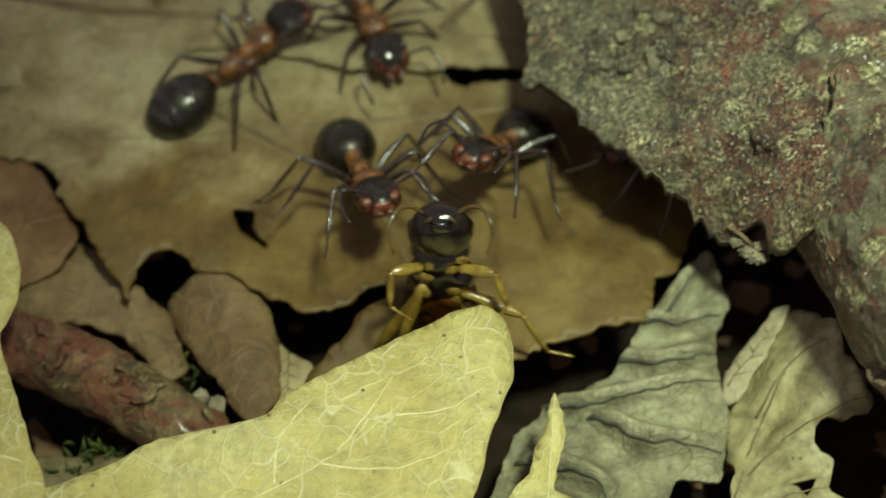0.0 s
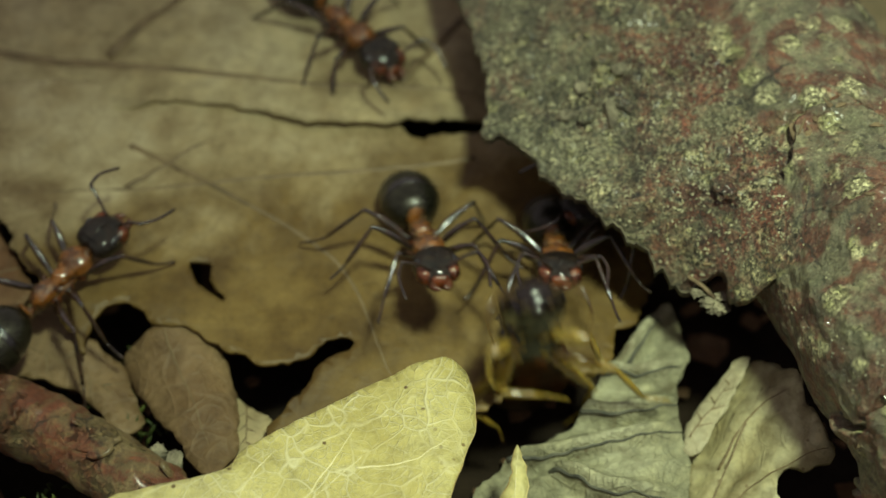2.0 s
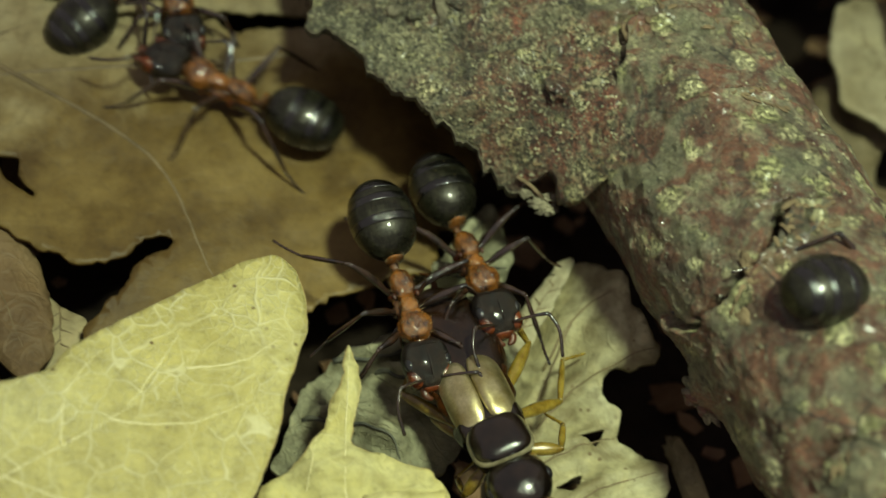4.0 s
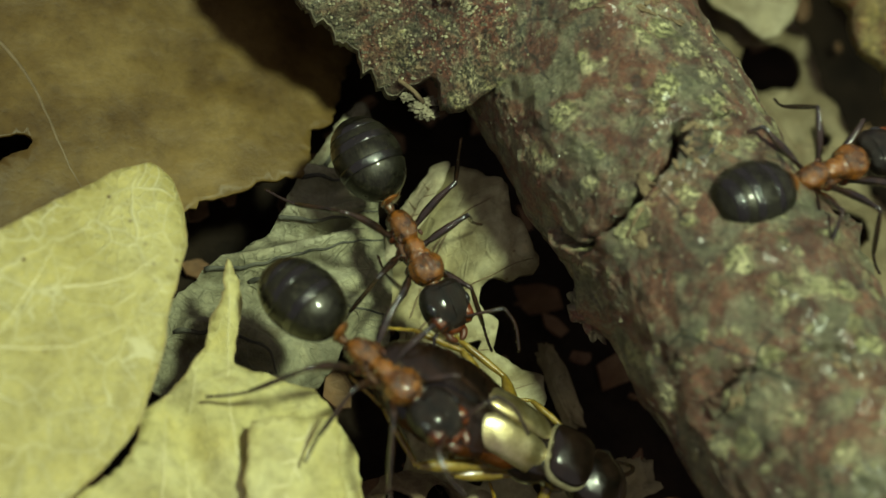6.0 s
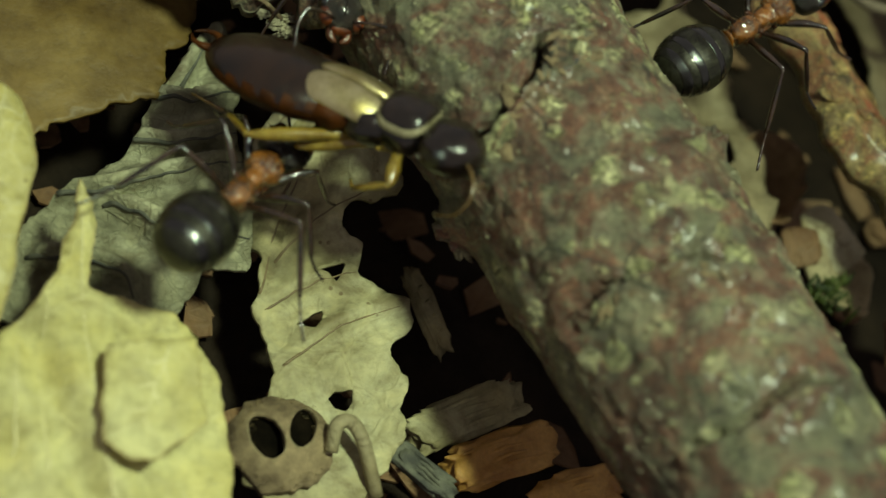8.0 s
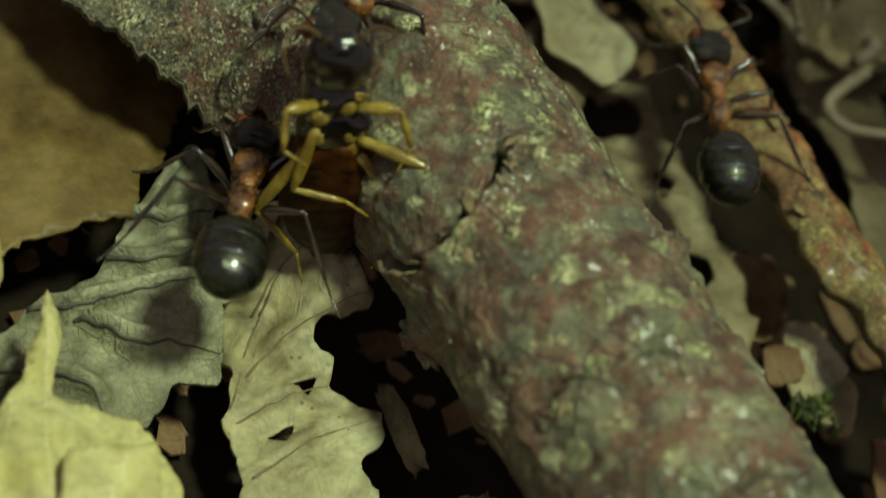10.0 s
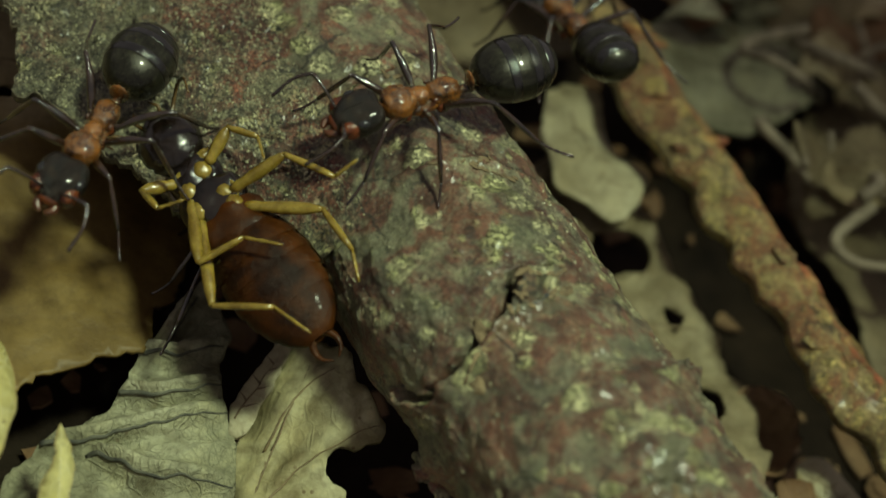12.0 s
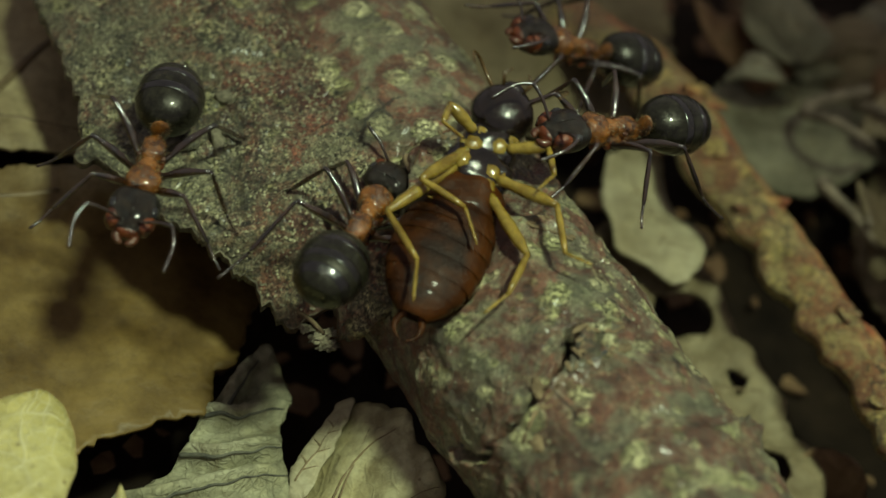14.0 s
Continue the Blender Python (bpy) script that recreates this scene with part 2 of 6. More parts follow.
    am.operation = "MULTIPLY"
    am.inputs[1].default_value = pale
    l.new(sf, am.inputs[0])
    tint_spot = ramp(n, l, noise_node(n, l, v, 0.9, 2), [(0.40, (0.46, 0.44, 0.24)), (0.58, (0.66, 0.60, 0.40))])
    col = mix(n, l, am.outputs[0], col, tint_spot)
    # hair cracks, dark pits and tiny bright grains
    net = voronoi(n, l, wv.outputs["Vector"], 0.55, "DISTANCE_TO_EDGE")
    hair = ramp(n, l, net, [(0.0, (0.85, 0.85, 0.85)), (0.016, (0.6, 0.6, 0.6)), (0.035, (0, 0, 0))])
    hair = mix(n, l, 1.0, hair, ramp(n, l, noise_node(n, l, v, 0.5, 3), [(0.52, (0, 0, 0)), (0.58, (1, 1, 1))]), "MULTIPLY")
    col = mix(n, l, hair, col, (0.022, 0.020, 0.018))
    pits = ramp(n, l, noise_node(n, l, v, 3.2, 6, 0.7), [(0.36 if edge else 0.33, (0.8, 0.8, 0.8)), (0.47 if edge else 0.40, (0, 0, 0))])
    col = mix(n, l, pits, col, (0.026, 0.026, 0.024))
    grains = ramp(n, l, voronoi(n, l, v, 6.5), [(0.14, (1, 1, 1)), (0.30, (0, 0, 0))])
    gg = mix(n, l, 1.0, grains, ramp(n, l, mid, [(0.40, (0, 0, 0)), (0.60, (sand, sand, sand))]), "MULTIPLY")
    col = mix(n, l, gg, col, (0.46, 0.45, 0.30))
    col = mix(n, l, gritty, col, ramp(n, l, fine, [(0.38, (0.26, 0.25, 0.24)), (0.5, (0.95, 0.95, 0.95)), (0.63, (2.0, 2.0, 1.85))]), "MULTIPLY")
    col = mix(n, l, 1.0, col, tint, "MULTIPLY")
    l.new(col, p.inputs["Base Color"])
    l.new(ramp(n, l, mid, [(0.35, (0.30, 0.30, 0.30)), (0.65, (0.70, 0.70, 0.70))]), p.inputs["Roughness"])
    p.inputs["Specular IOR Level"].default_value = 0.55
    p.inputs["Coat Weight"].default_value = 0.18
    p.inputs["Coat Roughness"].default_value = 0.22
    h = bump(n, l, fine, 0.9, 0.20 if edge else 0.12)
    h = bump(n, l, grains, 0.5, 0.06, h)
    h = bump(n, l, sf, 0.6, 0.14, h)
    h = bump(n, l, mid, 0.6, 0.26, h)
    l.new(h, p.inputs["Normal"])
    return m


def shell_material(name, dark, light, rough=0.3, scale=4.0, coat=0.0, spec=0.5, relief=0.02, sheer=0.0):
    """Insect cuticle, wood chips and the like: two tones, fine grain and gloss."""
    m, n, l = nodes_of(name)
    p = n["Principled BSDF"]
    v = coords(n, l)
    a = noise_node(n, l, v, scale * 0.35, 4)
    b = noise_node(n, l, v, scale * 4, 6, 0.7)
    col = ramp(n, l, a, [(0.36, dark), (0.64, light)])
    col = mix(n, l, 0.5, col, ramp(n, l, b, [(0.3, (0.6, 0.6, 0.6)), (0.7, (1.25, 1.25, 1.25))]), "MULTIPLY")
    l.new(col, p.inputs["Base Color"])
    p.inputs["Roughness"].default_value = rough
    p.inputs["Specular IOR Level"].default_value = spec
    p.inputs["Coat Weight"].default_value = coat
    p.inputs["Coat Roughness"].default_value = 0.12
    if sheer:
        p.inputs["Subsurface Weight"].default_value = sheer
        p.inputs["Subsurface Radius"].default_value = (0.4 * S, 0.25 * S, 0.1 * S)
        p.inputs["Subsurface Scale"].default_value = 1.0
    l.new(bump(n, l, b, 0.6, relief), p.inputs["Normal"])
    return m


def soil_material():
    m, n, l = nodes_of("soil")
    p = n["Principled BSDF"]
    v = coords(n, l)
    a = noise_node(n, l, v, 0.35, 8, 0.7)
    b = noise_node(n, l, v, 3.0, 8, 0.7)
    col = ramp(n, l, a, [(0.35, (0.010, 0.007, 0.005)), (0.6, (0.028, 0.019, 0.012)), (0.8, (0.052, 0.035, 0.020))])
    l.new(col, p.inputs["Base Color"])
    p.inputs["Roughness"].default_value = 0.9
    p.inputs["Specular IOR Level"].default_value = 0.12
    l.new(bump(n, l, b, 0.8, 0.4), p.inputs["Normal"])
    return m


SOIL = soil_material()
BARK = bark_material("bark", 1.0, 0.95, 0.25, 0.0, 0.40, (0.94, 0.98, 0.88), False, 0.45, 1.0)
BARK_GREY = bark_material("bark_grey", 1.15, 0.85, 1.0, 0.9, 0.5, (0.90, 0.91, 0.83), True, 1.0, 1.0)
BARK_RED = bark_material("bark_red", 1.10, 0.06, 0.15, 0.0, 0.1, (0.98, 0.76, 0.48), False, 0.3, 0.4)
BARK_OCHRE = bark_material("bark_ochre", 1.25, 0.5, 0.4, 0.0, 0.8, (1.75, 1.30, 0.70), False, 0.4, 0.5)
BARK_PALE = bark_material("bark_pale", 0.85, 0.5, 0.6, 0.0, 0.8, (1.70, 1.42, 0.85), False, 0.5, 0.5)
YELLOW = leaf_material("yellow_leaf", (0.430, 0.365, 0.120), (0.525, 0.460, 0.170), (0.600, 0.545, 0.245), (0.72, 0.68, 0.46), 2.9, 0.42, 0.25, 0.58, 0.9, 0.08, 0.4, 0.3)
STRAW = leaf_material("straw_leaf", (0.410, 0.345, 0.115), (0.530, 0.475, 0.195), (0.610, 0.570, 0.300), (0.60, 0.55, 0.32), 1.1, 0.55, 0.25, 0.3, 0.0, 0.05)
STAINED = stained_leaf()
PALE_BROWN = leaf_material("pale_brown_leaf", (0.22, 0.165, 0.085), (0.375, 0.315, 0.182), (0.46, 0.405, 0.262), (0.26, 0.20, 0.11), 0.7, 0.6, 0.25, 0.3, 0.0, 0.06)
GREY = leaf_material("grey_leaf", (0.155, 0.150, 0.095), (0.265, 0.258, 0.168), (0.390, 0.382, 0.265), (0.110, 0.108, 0.07), 3.0, 0.62, 0.15, 0.35, 0.4, 0.15, 0.3, 0.9)
PALE = leaf_material("pale_leaf", (0.215, 0.170, 0.075), (0.365, 0.328, 0.186), (0.500, 0.470, 0.305), (0.272, 0.232, 0.120), 1.1, 0.6, 0.2, 0.3, 0.7, 0.05, 0.3, 0.9)
CREAM = leaf_material("cream_leaf", (0.28, 0.24, 0.14), (0.43, 0.39, 0.26), (0.56, 0.53, 0.39), (0.40, 0.35, 0.22), 1.0, 0.6, 0.2, 0.3, 0.0, 0.06)
TAN = leaf_material("tan_leaf", (0.105, 0.080, 0.042), (0.215, 0.176, 0.100), (0.33, 0.285, 0.175), (0.180, 0.135, 0.075), 0.9, 0.6, 0.2, 0.4, 0.3, 0.1)
NUT = leaf_material("nut_leaf", (0.10, 0.060, 0.028), (0.180, 0.120, 0.060), (0.255, 0.185, 0.105), (0.20, 0.14, 0.08), 1.0, 0.55, 0.15, 0.3, 0.0, 0.08)
RUSSET = leaf_material("russet_leaf", (0.120, 0.056, 0.026), (0.195, 0.112, 0.056), (0.270, 0.180, 0.098), (0.225, 0.143, 0.075), 1.0, 0.6, 0.2, 0.4, 0.0, 0.08)
VEIN_DARK = shell_material("dark_vein", (0.030, 0.030, 0.024), (0.10, 0.098, 0.070), 0.7, 5, relief=0.05)
VEIN_PALE = shell_material("pale_vein", (0.50, 0.45, 0.22), (0.64, 0.58, 0.34), 0.5, 3)
VEIN_BROWN = shell_material("brown_vein", (0.10, 0.07, 0.032), (0.18, 0.13, 0.065), 0.6, 3)
OCHRE = shell_material("ochre_flake", (0.09, 0.060, 0.032), (0.27, 0.20, 0.11), 0.8, 3, relief=0.1)
GREY_FLAKE = shell_material("grey_flake", (0.035, 0.036, 0.036), (0.11, 0.105, 0.09), 0.6, 4, relief=0.1)
GRIT = shell_material("grit", (0.030, 0.029, 0.022), (0.42, 0.40, 0.25), 0.45, 5, 0.2, 0.6)
CRUST = shell_material("crust", (0.07, 0.06, 0.04), (0.30, 0.27, 0.18), 0.7, 5, relief=0.12)
AMBER = shell_material("dried_edge", (0.26, 0.18, 0.06), (0.48, 0.40, 0.18), 0.5, 4)
# near-black and without gloss: shade inside the husk's openings, put into colour
HOLE_SHADE = shell_material("hollow", (0.003, 0.0025, 0.002), (0.008, 0.006, 0.004), 0.9, 4, 0.0, 0.0)
ORANGE = shell_material("orange_chip", (0.33, 0.155, 0.03), (0.56, 0.32, 0.08), 0.5, 2, relief=0.06)
MOSS = shell_material("moss", (0.018, 0.030, 0.006), (0.07, 0.095, 0.012), 0.6, 4)
ROOT = shell_material("rootlet", (0.12, 0.098, 0.064), (0.30, 0.255, 0.175), 0.7, 3)
# insects
def banded_material(name, dark, light, rough, streak):
    """Black cuticle under a close nap of fine pale hairs, lying back along the body."""
    m, n, l = nodes_of(name)
    p = n["Principled BSDF"]
    v = coords(n, l)
    st = n.new("ShaderNodeMapping")
    st.inputs["Scale"].default_value = (9, 0.9, 9)
    l.new(v, st.inputs["Vector"])
    nap = noise_node(n, l, st.outputs["Vector"], 2.2, 5, 0.7)
    worn = noise_node(n, l, v, 1.3, 5, 0.65)
    col = ramp(n, l, nap, [(0.40, dark), (0.66, light)])
    col = mix(n, l, 0.8, col, ramp(n, l, worn, [(0.38, (0.35, 0.35, 0.35)), (0.62, (1.3, 1.3, 1.2))]), "MULTIPLY")
    l.new(col, p.inputs["Base Color"])
    l.new(ramp(n, l, worn, [(0.4, (rough, rough, rough)), (0.62, (rough + 0.12, rough + 0.12, rough + 0.12))]), p.inputs["Roughness"])
    p.inputs["Specular IOR Level"].default_value = 0.28
    p.inputs["Specular Tint"].default_value = (1.0, 0.95, 0.84, 1)
    p.inputs["Anisotropic"].default_value = 0.3
    p.inputs["Coat Weight"].default_value = 0.35
    p.inputs["Coat Roughness"].default_value = 0.06
    hgt = bump(n, l, nap, 0.5, streak)
    l.new(bump(n, l, worn, 0.4, 0.05, hgt), p.inputs["Normal"])
    return m


GASTER = banded_material("gaster", (0.003, 0.003, 0.002), (0.024, 0.023, 0.015), 0.27, 0.022)
GASTER_EDGE = shell_material("gaster_edge", (0.002, 0.002, 0.002), (0.004, 0.004, 0.003), 0.13, 6, 0.7, 0.6)
THORAX = shell_material("thorax", (0.022, 0.008, 0.003), (0.225, 0.079, 0.010), 0.22, 7, 0.6, 0.5, 0.05, 0.0)
DUSKY = shell_material("thorax_back", (0.020, 0.009, 0.006), (0.11, 0.042, 0.016), 0.32, 9, 0.2, 0.5, 0.06)
HEAD = shell_material("ant_head", (0.003, 0.003, 0.003), (0.015, 0.009, 0.006), 0.34, 10, 0.35, 0.25, 0.07)
CHEEK = shell_material("ant_cheek", (0.025, 0.006, 0.003), (0.135, 0.030, 0.006), 0.26, 7, 0.3, 0.5, 0.03)
JAW = shell_material("ant_jaw", (0.030, 0.010, 0.005), (0.085, 0.026, 0.010), 0.28, 6, 0.3)
LIMB = shell_material("ant_leg", (0.006, 0.004, 0.003), (0.034, 0.016, 0.009), 0.15, 6, 0.9, 0.8)
HAIR = shell_material("bristle", (0.09, 0.06, 0.025), (0.24, 0.18, 0.08), 0.3, 3)
EYE = shell_material("eye", (0.006, 0.006, 0.007), (0.015, 0.015, 0.017), 0.12, 4, 0.6)
EAR_DARK = shell_material("earwig_dark", (0.002, 0.0015, 0.001), (0.011, 0.006, 0.004), 0.19, 4, 0.35, 0.6, 0.012)
EAR_RED = shell_material("earwig_belly", (0.010, 0.0028, 0.0004), (0.060, 0.017, 0.0016), 0.36, 2.2, 0.04, 0.15, 0.06, 0.05)
EAR_BACK = shell_material("earwig_back", (0.003, 0.0018, 0.001), (0.015, 0.006, 0.0025), 0.24, 3, 0.4, 0.5, 0.015)
EAR_WING = shell_material("earwig_wing", (0.36, 0.29, 0.11), (0.68, 0.60, 0.34), 0.34, 2.5, 1.0, 0.9, 0.015)
EAR_WING.node_tree.nodes["Principled BSDF"].inputs["Metallic"].default_value = 0.9
EAR_LEG = shell_material("earwig_leg", (0.13, 0.080, 0.009), (0.27, 0.190, 0.032), 0.20, 5, 0.6, 0.5, 0.015, 0.25)
EAR_AMBER = shell_material("earwig_feeler", (0.05, 0.028, 0.008), (0.12, 0.07, 0.02), 0.25, 4, 0.5)
EAR_RIM = shell_material("earwig_rim", (0.10, 0.085, 0.045), (0.26, 0.23, 0.14), 0.16, 3, 1.0)


# ---- ground ----
def build_ground():
    """Dark soil, one sheet that is fine near the twig and reaches far out."""
    ticks = [-6000, -1500, -500, -150, -90, -60, -42] + [i * 1.0 for i in range(-32, 50)] + [60, 80, 110, 150, 500, 1500, 6000]
    verts, faces = [], []
    n = len(ticks)
    for y in ticks:
        for x in ticks:
            near = 1.0 if abs(x) < 60 and abs(y) < 60 else 0.0
            verts.append((x, y, -3.6 + near * 0.9 * fbm(x * 0.16, y * 0.16, 1.0)))
    for j in range(n - 1):
        for i in range(n - 1):
            faces.append((j * n + i, j * n + i + 1, (j + 1) * n + i + 1, (j + 1) * n + i))
    g = mesh_part("ground", verts, faces, SOIL)
    tagged(g, "dark damp woodland soil under leaf litter", "ground", kind="structure")


def build_litter():
    """Crumbs of old leaf and bark that nobody could count."""
    rng = random.Random(4)
    verts, faces = [], []
    for _ in range(1500):
        x, y = rng.uniform(-26, 44), rng.uniform(-24, 40)
        z = -3.5 + 0.9 * fbm(x * 0.16, y * 0.16, 1.0) + rng.uniform(0.0, 0.5)
        r = rng.uniform(0.25, 1.5) * rng.uniform(0.4, 1.0)
        a, tilt = rng.uniform(0, 6.28), rng.uniform(-0.5, 0.5)
        k = rng.randint(5, 7)
        i0 = len(verts)
        rim = []
        for j in range(k):
            q = a + j * math.tau / k
            rr = r * rng.uniform(0.5, 1.1)
            dx, dy = math.cos(q) * rr, math.sin(q) * rr * 0.6
            rim.append((x + dx * math.cos(a) - dy * math.sin(a), y + dx * math.sin(a) + dy * math.cos(a), z + dx * tilt + 0.12 * rng.random()))
        verts += rim + [(p[0], p[1], p[2] - 0.12) for p in rim]
        faces.append(tuple(range(i0, i0 + k)))
        faces.append(tuple(range(i0 + 2 * k - 1, i0 + k - 1, -1)))
        faces += [(i0 + j, i0 + k + j, i0 + k + (j + 1) % k, i0 + (j + 1) % k) for j in range(k)]
    ob = mesh_part("litter", verts, faces, RUSSET, smooth=False)
    tagged(ob, "small brown crumbs of rotten leaf and bark on soil", "leaf litter", kind="stuff")


# ---- leaves ----
def outline(ctrl, step=0.16, rag=0.12, seed=0.0, smooth=6):
    """A closed rim through control points, made ragged."""
    c = [Vector((p[0], p[1], 0)) for p in ctrl]
    n = len(c)
    path = []
    for i in range(n):
        p0, p1, p2, p3 = c[i - 1], c[i], c[(i + 1) % n], c[(i + 2) % n]
        k = max(2, int((p2 - p1).length / step))
        for j in range(k):
            t = j / k
            t2, t3 = t * t, t * t * t
            w = 0.6
            m1, m2 = (p2 - p0) * 0.5 * w, (p3 - p1) * 0.5 * w
            path.append(p1 * (2 * t3 - 3 * t2 + 1) + m1 * (t3 - 2 * t2 + t) + p2 * (-2 * t3 + 3 * t2) + m2 * (t3 - t2))
    out = []
    for i, p in enumerate(path):
        d = path[(i + 1) % len(path)] - path[i - 1]
        nrm = Vector((d.y, -d.x, 0))
        if nrm.length:
            nrm.normalize()
        k = rag * (noise.noise(Vector((p.x * 1.1, p.y * 1.1, seed))) + 0.7 * noise.noise(Vector((p.x * 3.2, p.y * 3.2, seed + 5))) + 0.5 * noise.noise(Vector((p.x * 8, p.y * 8, seed + 9))))
        out.append((p.x + nrm.x * k, p.y + nrm.y * k))
    return out


def inside(x, y, poly):
    hit = False
    for (ax, ay), (bx, by) in zip(poly, poly[1:] + poly[:1]):
        if (ay > y) != (by > y) and x < (bx - ax) * (y - ay) / (by - ay) + ax:
            hit = not hit
    return hit


def sheet(rim, height, thick=0.12, grid=0.35, holes=(), seed=0):
    """Triangulated sheet inside a rim: top, underside and edge."""
    rng = random.Random(seed)
    pts = [Vector(p) for p in rim]
    edges = [(i, (i + 1) % len(rim)) for i in range(len(rim))]
    for h in holes:
        i0 = len(pts)
        pts += [Vector(p) for p in h]
        edges += [(i0 + i, i0 + (i + 1) % len(h)) for i in range(len(h))]
    xs, ys = [p[0] for p in rim], [p[1] for p in rim]
    y, row = min(ys), 0
    while y < max(ys):
        x = min(xs) + (row % 2) * grid * 0.5
        while x < max(xs):
            pts.append(Vector((x + rng.uniform(-0.25, 0.25) * grid, y + rng.uniform(-0.25, 0.25) * grid)))
            x += grid
        y += grid * 0.87
        row += 1
    vs, _, fs, _, _, _ = geometry.delaunay_2d_cdt(pts, edges, [], 1, 1e-4)
    if holes:
        fs = [f for f in fs if not any(inside(sum((vs[i].x for i in f)) / len(f), sum((vs[i].y for i in f)) / len(f), h) for h in holes)]
    used = sorted({i for f in fs for i in f})
    idx = {v: k for k, v in enumerate(used)}
    n = len(used)
    top = [(vs[i].x, vs[i].y, height(vs[i].x, vs[i].y)) for i in used]
    verts = top + [(a, b, c - thick) for a, b, c in top]
    faces, count = [], {}
    for f in fs:
        g = [idx[i] for i in f]
        p, q, r = (top[i] for i in g[:3])
        if (q[0] - p[0]) * (r[1] - p[1]) - (q[1] - p[1]) * (r[0] - p[0]) < 0:
            g.reverse()
        faces.append(tuple(g))
        faces.append(tuple(i + n for i in reversed(g)))
        for a, b in zip(g, g[1:] + g[:1]):
            count[(a, b)] = 1
    for a, b in list(count):
        if (b, a) not in count:
            faces.append((b, a, a + n, b + n))
    return verts, faces


def crumple(base, slope=(0, 0), centre=(0, 0), wave=0.35, size=0.28, fine=0.06, seed=0.0, extra=None):
    """A height function for a dry leaf: tilt, broad buckles, fine unevenness and a fold of its own."""
    def height(x, y):
        z = base + slope[0] * (x - centre[0]) + slope[1] * (y - centre[1])
        z += wave * noise.noise(Vector((x * size, y * size, seed))) + fine * noise.noise(Vector((x * 1.4, y * 1.4, seed + 3)))
        return z + (extra(x, y) if extra else 0.0)
    return height


def leaf(ctrl, height, material, label, thick=0.12, grid=0.35, holes=(), rag=0.12, seed=0.0, veins=(), vein_material=None, vein_r=0.09, name="dry_leaf", category="leaf"):
    rim = outline(ctrl, rag=rag, seed=seed)
    cuts = [outline(h, step=0.14, rag=0.10, seed=seed + 2) for h in holes]
    verts, faces = sheet(rim, height, thick, grid, cuts, int(seed * 10))
    ob = mesh_part(name, verts, faces, material)
    tagged(ob, label, category, "leaves of the litter")
    if material in (YELLOW, STRAW):
        bm = bmesh.new()
        ring = [(x, y, height(x, y) - thick * 0.45) for x, y in rim]
        tube(bm, ring + ring[:1], [0.036 + 0.025 * noise.noise(Vector((x * 2, y * 2, seed))) for x, y, _ in ring + ring[:1]], 6)
        part("dried_edge", bm, AMBER, ob, "thin amber dried edge")
    if not veins and len(ctrl) > 4:
        ends = max(((p, q) for p in ctrl for q in ctrl), key=lambda e: math.dist(*e))
        span = math.dist(*ends)
        u = Vector((ends[1][0] - ends[0][0], ends[1][1] - ends[0][1])) / span
        mid = Vector((sum(p[0] for p in ctrl), sum(p[1] for p in ctrl))) / len(ctrl)
        veins = [[mid - u * span * 0.34, mid, mid + u * span * 0.34]]
        for s in (-1, 1):
            for f in (-0.2, 0.0, 0.2):
                a = mid + u * span * (f + 0.03 * s)
                o = Vector((-u.y, u.x)) * s
                veins.append([a, a + (o + u * 0.8) * span * 0.07, a + (o + u * 0.6) * span * 0.14])
        vein_material, vein_r = (VEIN_PALE if material in (STRAW, YELLOW) else VEIN_BROWN), 0.035
    for path in veins:
        pts = curve_points([(p[0], p[1], 0) for p in path], 12)
        pts = [p for p in pts if inside(p.x, p.y, rim) and not any(inside(p.x, p.y, c) for c in cuts)]
        if len(pts) < 4:
            continue
        pts = [(p.x + 0.06 * noise.noise(Vector((p.x * 2, p.y * 2, seed))), p.y + 0.06 * noise.noise(Vector((p.x * 2, p.y * 2, seed + 4))), 0) for p in pts]
        pts = [(x, y, height(x, y) + vein_r * (-0.25 if vein_material == VEIN_DARK else -0.45)) for x, y, _ in pts]
        k = len(pts)
        bm = bmesh.new()
        tube(bm, pts, [vein_r * (1.15 - 0.8 * i / k) for i in range(k)], 6)
        part("vein", bm, vein_material, ob)
    return ob


def pleats(veins, amp, width):
    """Leaf tissue folds along its veins: a ridge on one side, a trough on the other."""
    segs = []
    for path in veins:
        pts = curve_points([(p[0], p[1], 0) for p in path], 5)
        k = len(pts) - 1
        segs += [(a.x, a.y, b.x, b.y, i / k, 1 / k) for i, (a, b) in enumerate(zip(pts, pts[1:]))]

    def extra(x, y):
        best, keep = 9.0, (0.0, 0.0)
        for ax, ay, bx, by, f, df in segs:
            dx, dy = bx - ax, by - ay
            t = max(0.0, min(1.0, ((x - ax) * dx + (y - ay) * dy) / (dx * dx + dy * dy)))
            ex, ey = x - ax - t * dx, y - ay - t * dy
            d = math.hypot(ex, ey)
            if d < best:
                best, keep = d, (math.copysign(d, dx * ey - dy * ex) / width, f + t * df)
        u, f = keep
        return amp * math.exp(-u * u) * (0.35 + 0.85 * u) * math.sin(math.pi * min(1.0, max(0.0, f))) ** 0.6
    return extra


